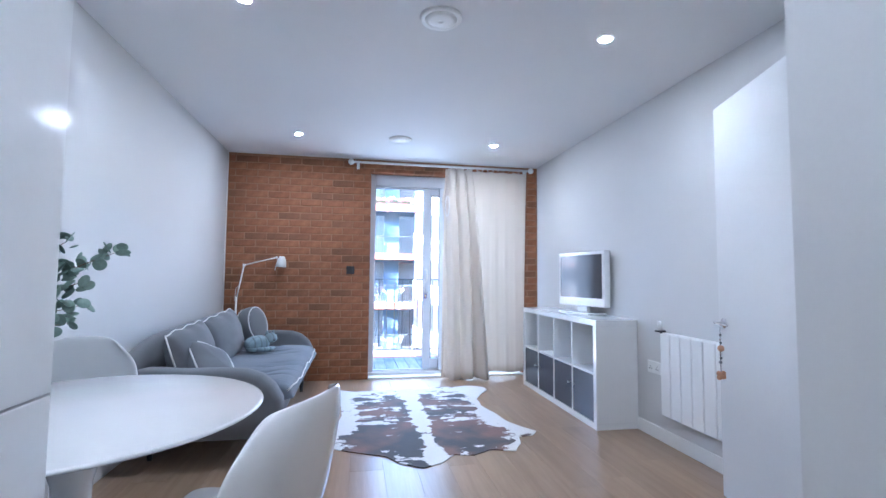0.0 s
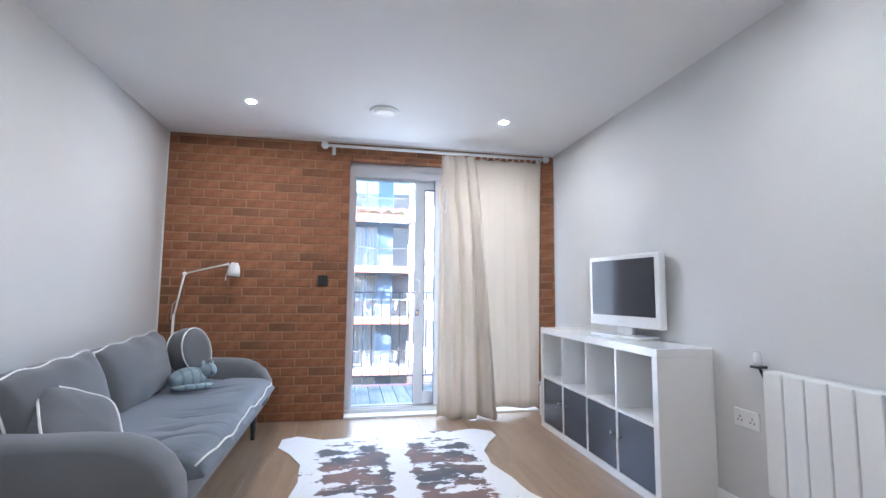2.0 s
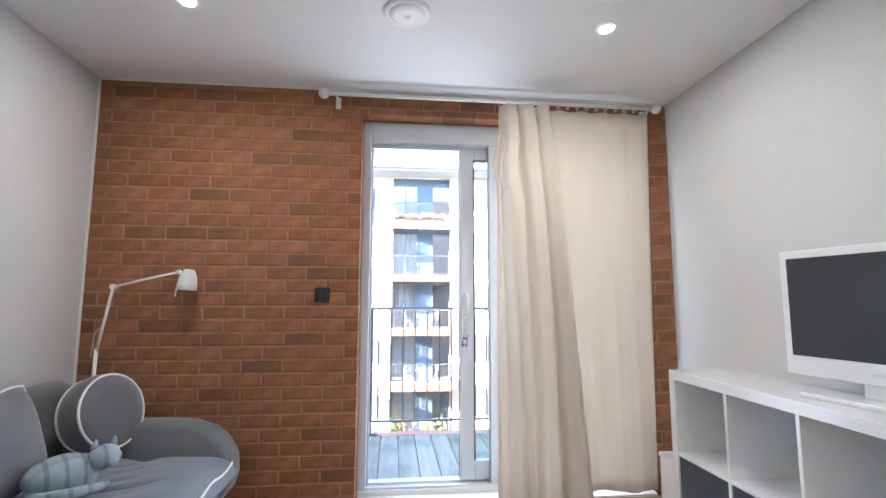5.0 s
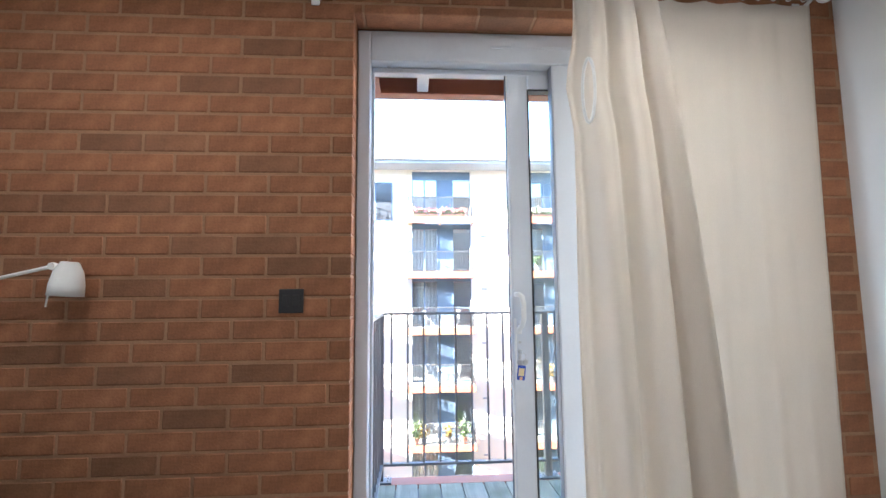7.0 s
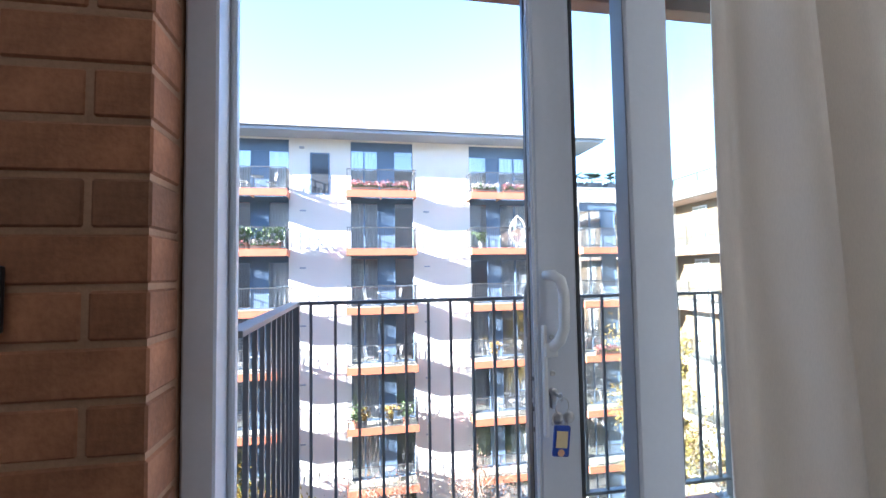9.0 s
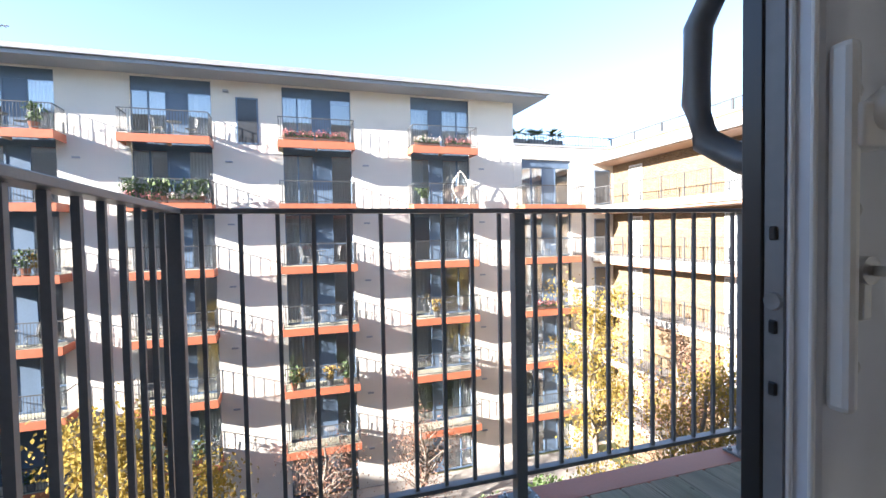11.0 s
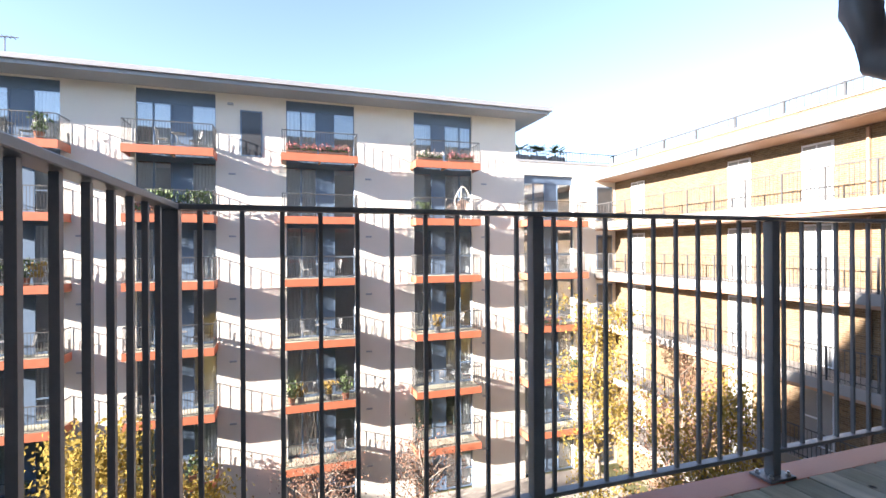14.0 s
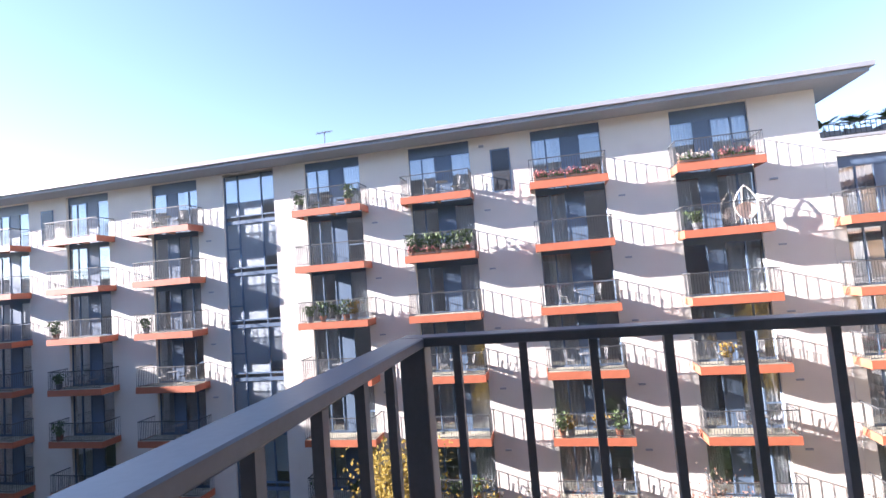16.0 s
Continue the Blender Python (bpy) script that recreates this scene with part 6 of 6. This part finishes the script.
# ---- things on the far balconies ----
def far_chair():
    t = thing("balcony_chair", label="small grey metal garden chair on a balcony", category="chair", group="balcony chairs")
    part("seat", boxes([(-0.2, 0.2, -0.2, 0.2, 0.42, 0.45)], 0.01), FAR_SEAT, t)
    bm = bmesh.new()
    tube(bm, [(-0.2, 0.18, 0.44), (-0.21, 0.25, 0.88), (-0.1, 0.28, 0.92), (0.1, 0.28, 0.92), (0.21, 0.25, 0.88), (0.2, 0.18, 0.44)], 0.014, 6)
    for k in range(5):
        tube(bm, [(-0.12 + 0.06 * k, 0.19, 0.45), (-0.12 + 0.06 * k, 0.28, 0.91)], 0.008, 5)
    part("backrest", bm, FAR_SEAT, t)
    for sx in (-1, 1):
        for sy in (-1, 1):
            part("leg", tube(bmesh.new(), [(sx * 0.18, sy * 0.18, 0.43), (sx * 0.22, sy * 0.22, 0.0)], 0.013, 6), FAR_SEAT, t)
    return t


def far_table():
    t = thing("balcony_table", label="small round metal garden table on a balcony", category="table", group="balcony tables")
    part("tabletop", lathe(bmesh.new(), [(0.3, 0.69), (0.31, 0.70), (0.3, 0.715)], 20), FAR_SEAT, t)
    for k in range(3):
        a = 2.09 * k
        part("leg", tube(bmesh.new(), [(0.22 * math.cos(a), 0.22 * math.sin(a), 0.69), (0.03 * math.cos(a), 0.03 * math.sin(a), 0.36), (0.26 * math.cos(a), 0.26 * math.sin(a), 0.0)], 0.013, 6), FAR_SEAT, t)
    return t


def leaf_ball(rnd, n, r, h, mats_leaf=0.10):
    vs, fs = [], []
    for _ in range(n):
        d = Vector((rnd.gauss(0, 0.5), rnd.gauss(0, 0.5), rnd.uniform(0, 1)))
        p = Vector((d.x * r * (0.5 + 0.7 * d.z), d.y * r * (0.5 + 0.7 * d.z), d.z * h))
        q = Euler((rnd.uniform(0, 6.28), rnd.uniform(0, 6.28), 0)).to_matrix()
        s, k = mats_leaf * rnd.uniform(0.6, 1.3), len(vs)
        vs += [tuple(p + q @ Vector(v)) for v in ((-s, 0, 0), (0, -s * 0.4, 0), (s, 0, 0.1 * s), (0, s * 0.4, 0))]
        fs.append((k, k + 1, k + 2, k + 3))
    return vs, fs


def far_plant(mat, seed, label, h=0.55, r=0.3):
    rnd = random.Random(seed)
    t = thing("potted_plant", label=label, category="potted plant", group="balcony plants")
    part("pot", lathe(bmesh.new(), [(0.13, 0), (0.18, 0.3), (0.19, 0.3), (0.19, 0.33), (0.15, 0.33)], 14), TERRACOTTA if seed % 2 else RAIL_GREY, t)
    vs, fs = leaf_ball(rnd, 150, r, h)
    o = part("foliage", quick_mesh("foliage", vs, fs, mat), None, t)
    o.matrix_basis = pose(0, 0, 0.3)
    return t


def flower_box(w, mat, label, n=260):
    rnd = random.Random(int(w * 100))
    t = thing("flower_box", label=label, category="flower box", group="balcony flower boxes")
    part("trough", boxes([(-w / 2, w / 2, -0.1, 0.1, 0, 0.2)], 0.01), TERRACOTTA, t)
    for nm, mm, nn, up in (("foliage", GREEN_LEAF, n, 0.0), ("blossom", mat, n, 0.06)):
        vs, fs = [], []
        for _ in range(nn):
            p = Vector((rnd.uniform(-w / 2, w / 2), rnd.gauss(0, 0.1), 0.2 + up + abs(rnd.gauss(0, 0.12))))
            q = Euler((rnd.uniform(0, 6.28), rnd.uniform(0, 6.28), 0)).to_matrix()
            s, k = 0.06 * rnd.uniform(0.6, 1.3), len(vs)
            vs += [tuple(p + q @ Vector(v)) for v in ((-s, 0, 0), (0, -s * 0.6, 0), (s, 0, 0.1 * s), (0, s * 0.6, 0))]
            fs.append((k, k + 1, k + 2, k + 3))
        tagged(part(nm, quick_mesh(nm, vs, fs, mm), None, t), "", "", "", "stuff")
    return t


def furnish():
    chair, table = far_chair(), far_table()
    plants = [far_plant(GREEN_LEAF, 2, "leafy green plant in a dark pot on a balcony"), far_plant(GREEN_LEAF, 3, "bushy green plant in a terracotta pot on a balcony", 0.8, 0.35), far_plant(YELLOW_LEAF, 4, "yellow-leaved plant in a dark pot on a balcony", 0.6)]
    used = set()

    def put(ob, ci, fi, dx, dy, turn=0):
        a = (COLS + [LINK])[ci][0]
        m = pose(a + dx, WALL_Y - dy, FLOORS[fi], 0, 0, turn)
        if ob not in used:
            used.add(ob)
            ob.matrix_world = m
            return ob
        return copy_thing(ob, m)
    sets = [(3, 0, 0), (4, 0, 1), (3, 2, 2), (4, 3, 1), (5, 2, 0), (5, 3, 0), (5, 5, 1), (6, 3, 0), (2, 0, 0), (2, 2, 1), (2, 3, 0), (7, 2, 1), (7, 4, 0), (3, 3, 0), (4, 5, 1), (6, 4, 2), (1, 3, 0), (2, 4, 1), (5, 4, 2)]
    for ci, fi, v in sets:
        put(chair, ci, fi, 0.9 + 0.3 * v, 0.55, 70 + 20 * v)
        put(chair, ci, fi, 2.3 + 0.2 * v, 0.5, -80 - 15 * v)
        put(table, ci, fi, 1.6 + 0.25 * v, 0.6)
    spots = [(3, 0, 0.1, 0), (3, 0, 2.9, 1), (3, 2, 0.3, 0), (3, 2, 1.1, 1), (3, 2, 1.9, 0), (3, 2, 2.8, 2), (5, 4, 0.6, 2), (5, 4, 1.9, 2), (5, 4, 2.7, 1), (5, 4, 0.2, 1), (4, 5, 0.5, 1), (4, 5, 2.4, 1), (4, 5, 1.4, 0), (3, 5, 0.3, 1), (3, 5, 2.2, 0),
             (6, 3, 1.0, 2), (2, 2, 0.2, 0), (1, 2, 0.2, 1), (1, 4, 0.3, 1), (1, 3, 0.2, 0), (7, 4, 2.7, 0), (6, 1, 0.4, 0), (2, 5, 0.6, 1), (2, 5, 1.6, 0), (4, 1, 0.15, 1), (4, 1, 0.55, 0), (4, 1, 1.0, 1), (4, 1, 1.45, 1), (4, 1, 1.95, 0), (4, 1, 2.35, 1), (4, 1, 2.9, 1), (3, 2, 2.4, 1)]
    for ci, fi, dx, k in spots:
        put(plants[k], ci, fi, dx, 0.85 + 0.1 * (k % 2), 30 * k + dx * 50)
    fb1 = flower_box(1.4, PINK_FLOWER, "flower box with pink and red blooms on a balcony rail")
    fb2 = flower_box(1.38, PALE_FLOWER, "flower box with pale pink blooms on a balcony")
    for ob, ci, fi, dx in ((fb1, 5, 0, 0.7), (fb1, 5, 0, 2.2), (fb2, 6, 0, 0.6), (fb1, 6, 0, 2.3), (fb1, 4, 1, 0.65), (fb2, 4, 1, 2.3), (fb1, 7, 3, 0.9)):
        o = put(ob, ci, fi, dx, 0.98)
        if (ci, fi) == (4, 1):
            for e in (0.45,):
                copy_thing(fb1, pose(o.matrix_basis.translation.x, WALL_Y - 0.75, FLOORS[fi]))
    # white cloth over the corner of a rail
    bm = bmesh.new()
    grid_skin(bm, [[(u * 0.62, 0.05 * math.sin(u * 9) + 0.12 * math.sin(3.14 * v) + 0.05 * (1 - v), 0.30 + v * 0.62 * (1 - 0.35 * abs(u - 0.5))) for v in [j / 8 for j in range(9)]] for u in [i / 12 for i in range(13)]])
    bmesh.ops.solidify(bm, geom=list(bm.faces), thickness=0.02)
    o = new("draped_cloth", make(bm, "draped_cloth", PALE_FLOWER, True))
    o.matrix_world = pose(COLS[5][0] + 2.45, WALL_Y - 0.92, FLOORS[0] - 0.30)
    tagged(o, "pale pink cloth draped at a balcony railing", "cloth")
    # hanging egg seat
    t = thing("hanging_seat", pose(COLS[6][0] + 2.55, WALL_Y - 0.62, FLOORS[1]), "pale wicker teardrop hanging seat on a stand on a balcony", "seat")
    bm = bmesh.new()
    loop = [(0.48 * math.sin(a) * (1 - 0.45 * max(0, math.cos(a))), 0, 1.05 + 0.72 * math.cos(a)) for a in [2 * math.pi * k / 28 for k in range(29)]]
    tube(bm, loop, 0.026, 8)
    part("hoop", bm, CURTAIN, t, "pale wicker hoop")
    bm = bmesh.new()
    grid_skin(bm, [[(0.44 * math.sin(a) * r, 0.22 * (1 - r * r), 0.72 + 0.36 * math.cos(a) * r) for r in [k / 6 for k in range(7)]] for a in [2 * math.pi * k / 20 for k in range(21)]])
    bmesh.ops.solidify(bm, geom=list(bm.faces), thickness=0.03)
    part("basket", bm, PALE_FLOWER, t, "", True)
    bm = bmesh.new()
    tube(bm, [(0, 0.3, 0.02), (0, 0.38, 1.2), (0, 0.25, 1.75), (0, 0.05, 1.84), (0, 0, 1.78)], 0.025, 8)
    lathe(bm, [(0.42, 0), (0.42, 0.03), (0.38, 0.035)], 20)
    part("stand", bm, CURTAIN, t)


furnish()


def roof_palm(x, seed):
    rnd = random.Random(seed)
    t = thing("roof_palm", pose(x, WALL_Y + 0.95, 6.10), "dark green fan palm in a square planter on the roof terrace", "palm", "roof palms")
    part("planter", boxes([(-0.5, 0.5, -0.3, 0.3, 0, 0.42)], 0.02), RAIL_GREY, t)
    vs, fs = [], []
    for _ in range(30):
        a, e, ln = rnd.uniform(0, 6.28), rnd.uniform(0.05, 1.3), rnd.uniform(0.45, 0.85)
        c = Vector((0, 0, 0.55)) + Vector((math.cos(a) * math.cos(e), math.sin(a) * math.cos(e), math.sin(e))) * ln * 0.5
        for b in range(9):
            f = a + (b - 4) * 0.22
            tip = c + Vector((math.cos(f) * math.cos(e * 0.6), math.sin(f) * math.cos(e * 0.6), math.sin(e) * 0.5 - 0.15 * abs(b - 4) / 4)) * ln * 0.75
            side = Vector((-math.sin(f), math.cos(f), 0)) * 0.035
            k = len(vs)
            vs += [tuple(c - side), tuple(c + side), tuple(tip)]
            fs.append((k, k + 1, k + 2))
        k = len(vs)
        s = Vector((-math.sin(a), math.cos(a), 0)) * 0.012
        vs += [tuple(Vector((0, 0, 0.40)) - s), tuple(Vector((0, 0, 0.40)) + s), tuple(c)]
        fs.append((k, k + 1, k + 2))
    part("fronds", quick_mesh("fronds", vs, fs, GREEN_LEAF), None, t)


for i, px in enumerate((14.85, 16.05, 17.35)):
    roof_palm(px, i + 2)

# ---- boards and bricks ----
def floor_boards():
    wdt, n = 0.1925, 18
    for i in range(n):
        x0 = i * W / n
        y = BACK
        k = 0
        while y < -0.001:
            ln = 1.15 + 0.75 * random.random() if k else 0.3 + 1.2 * random.random()
            y1 = min(0.0, y + ln)
            if y1 > -0.25:
                y1 = 0.0
            o = part("floor_board", boxes([(x0 + 0.0003, x0 + W / n - 0.0003, y + 0.0003, y1 - 0.0003, -0.012, 0.0)], 0.0005), OAK, floor)
            y, k = y1, k + 1


floor_boards()


def deck_boards():
    bw = 0.145
    n = int((BAL_R - BAL_L) / bw)
    for grooved in (0, 1):
        rows = [(-0.0685, 0.0685, 0.43, RAIL_Y - 0.058, -0.03, -0.0035)]
        if grooved:
            rows += [(-0.064 + 0.0128 * k, -0.0565 + 0.0128 * k, 0.43, RAIL_Y - 0.058, -0.0035, 0.0) for k in range(10)]
        else:
            rows = [(-0.0685, 0.0685, 0.43, RAIL_Y - 0.058, -0.03, 0.0)]
        vs, fs = quick_boxes(rows)
        me = quick_mesh("deck_board", vs, fs, DECK)
        for k in range(n):
            if (k % 7 != 3) == bool(grooved):
                part("deck_board", me, None, deck).matrix_basis = pose(BAL_L + bw * (k + 0.5), 0, DECK_Z + random.uniform(-0.0015, 0.001))


deck_boards()


def bricks():
    course, length, joint, depth = 0.0753, 0.225, 0.0095, 0.105
    made = {}

    def lay(x0, x1, z0, z1):
        w, h = round(x1 - x0, 3), round(z1 - z0, 3)
        if w < 0.02 or h < 0.02:
            return
        dark = random.random() < 0.14
        key = (w, h, dark)
        if key not in made:
            made[key] = make(boxes([(0, w, 0, depth, 0, h)], 0.0035), "brick", BRICK_DARK if dark else BRICK)
        part("brick", made[key], None, wall_north).matrix_basis = pose(x0, random.uniform(-0.0012, 0.0012), z0)

    k, z = 0, 0.0
    while z < H - 0.012:
        zt = min(z + course - joint, H - 0.012)
        spans = [(0.009, OPEN_L, z), (OPEN_R, W - 0.001, z)] if zt < OPEN_T + 0.02 else [(0.009, OPEN_L, z), (OPEN_L, OPEN_R, max(z, OPEN_T)), (OPEN_R, W - 0.001, z)] if z < OPEN_T else [(0.009, W - 0.001, z)]
        for a, b, low in spans:
            x = -(length / 2) * (k % 2) - 0.03
            while x < b:
                l, r = max(a, x), min(b, x + length - joint)
                if r - l > 0.02:
                    lay(l, r, low, zt)
                x += length
        z += course
        k += 1


bricks()
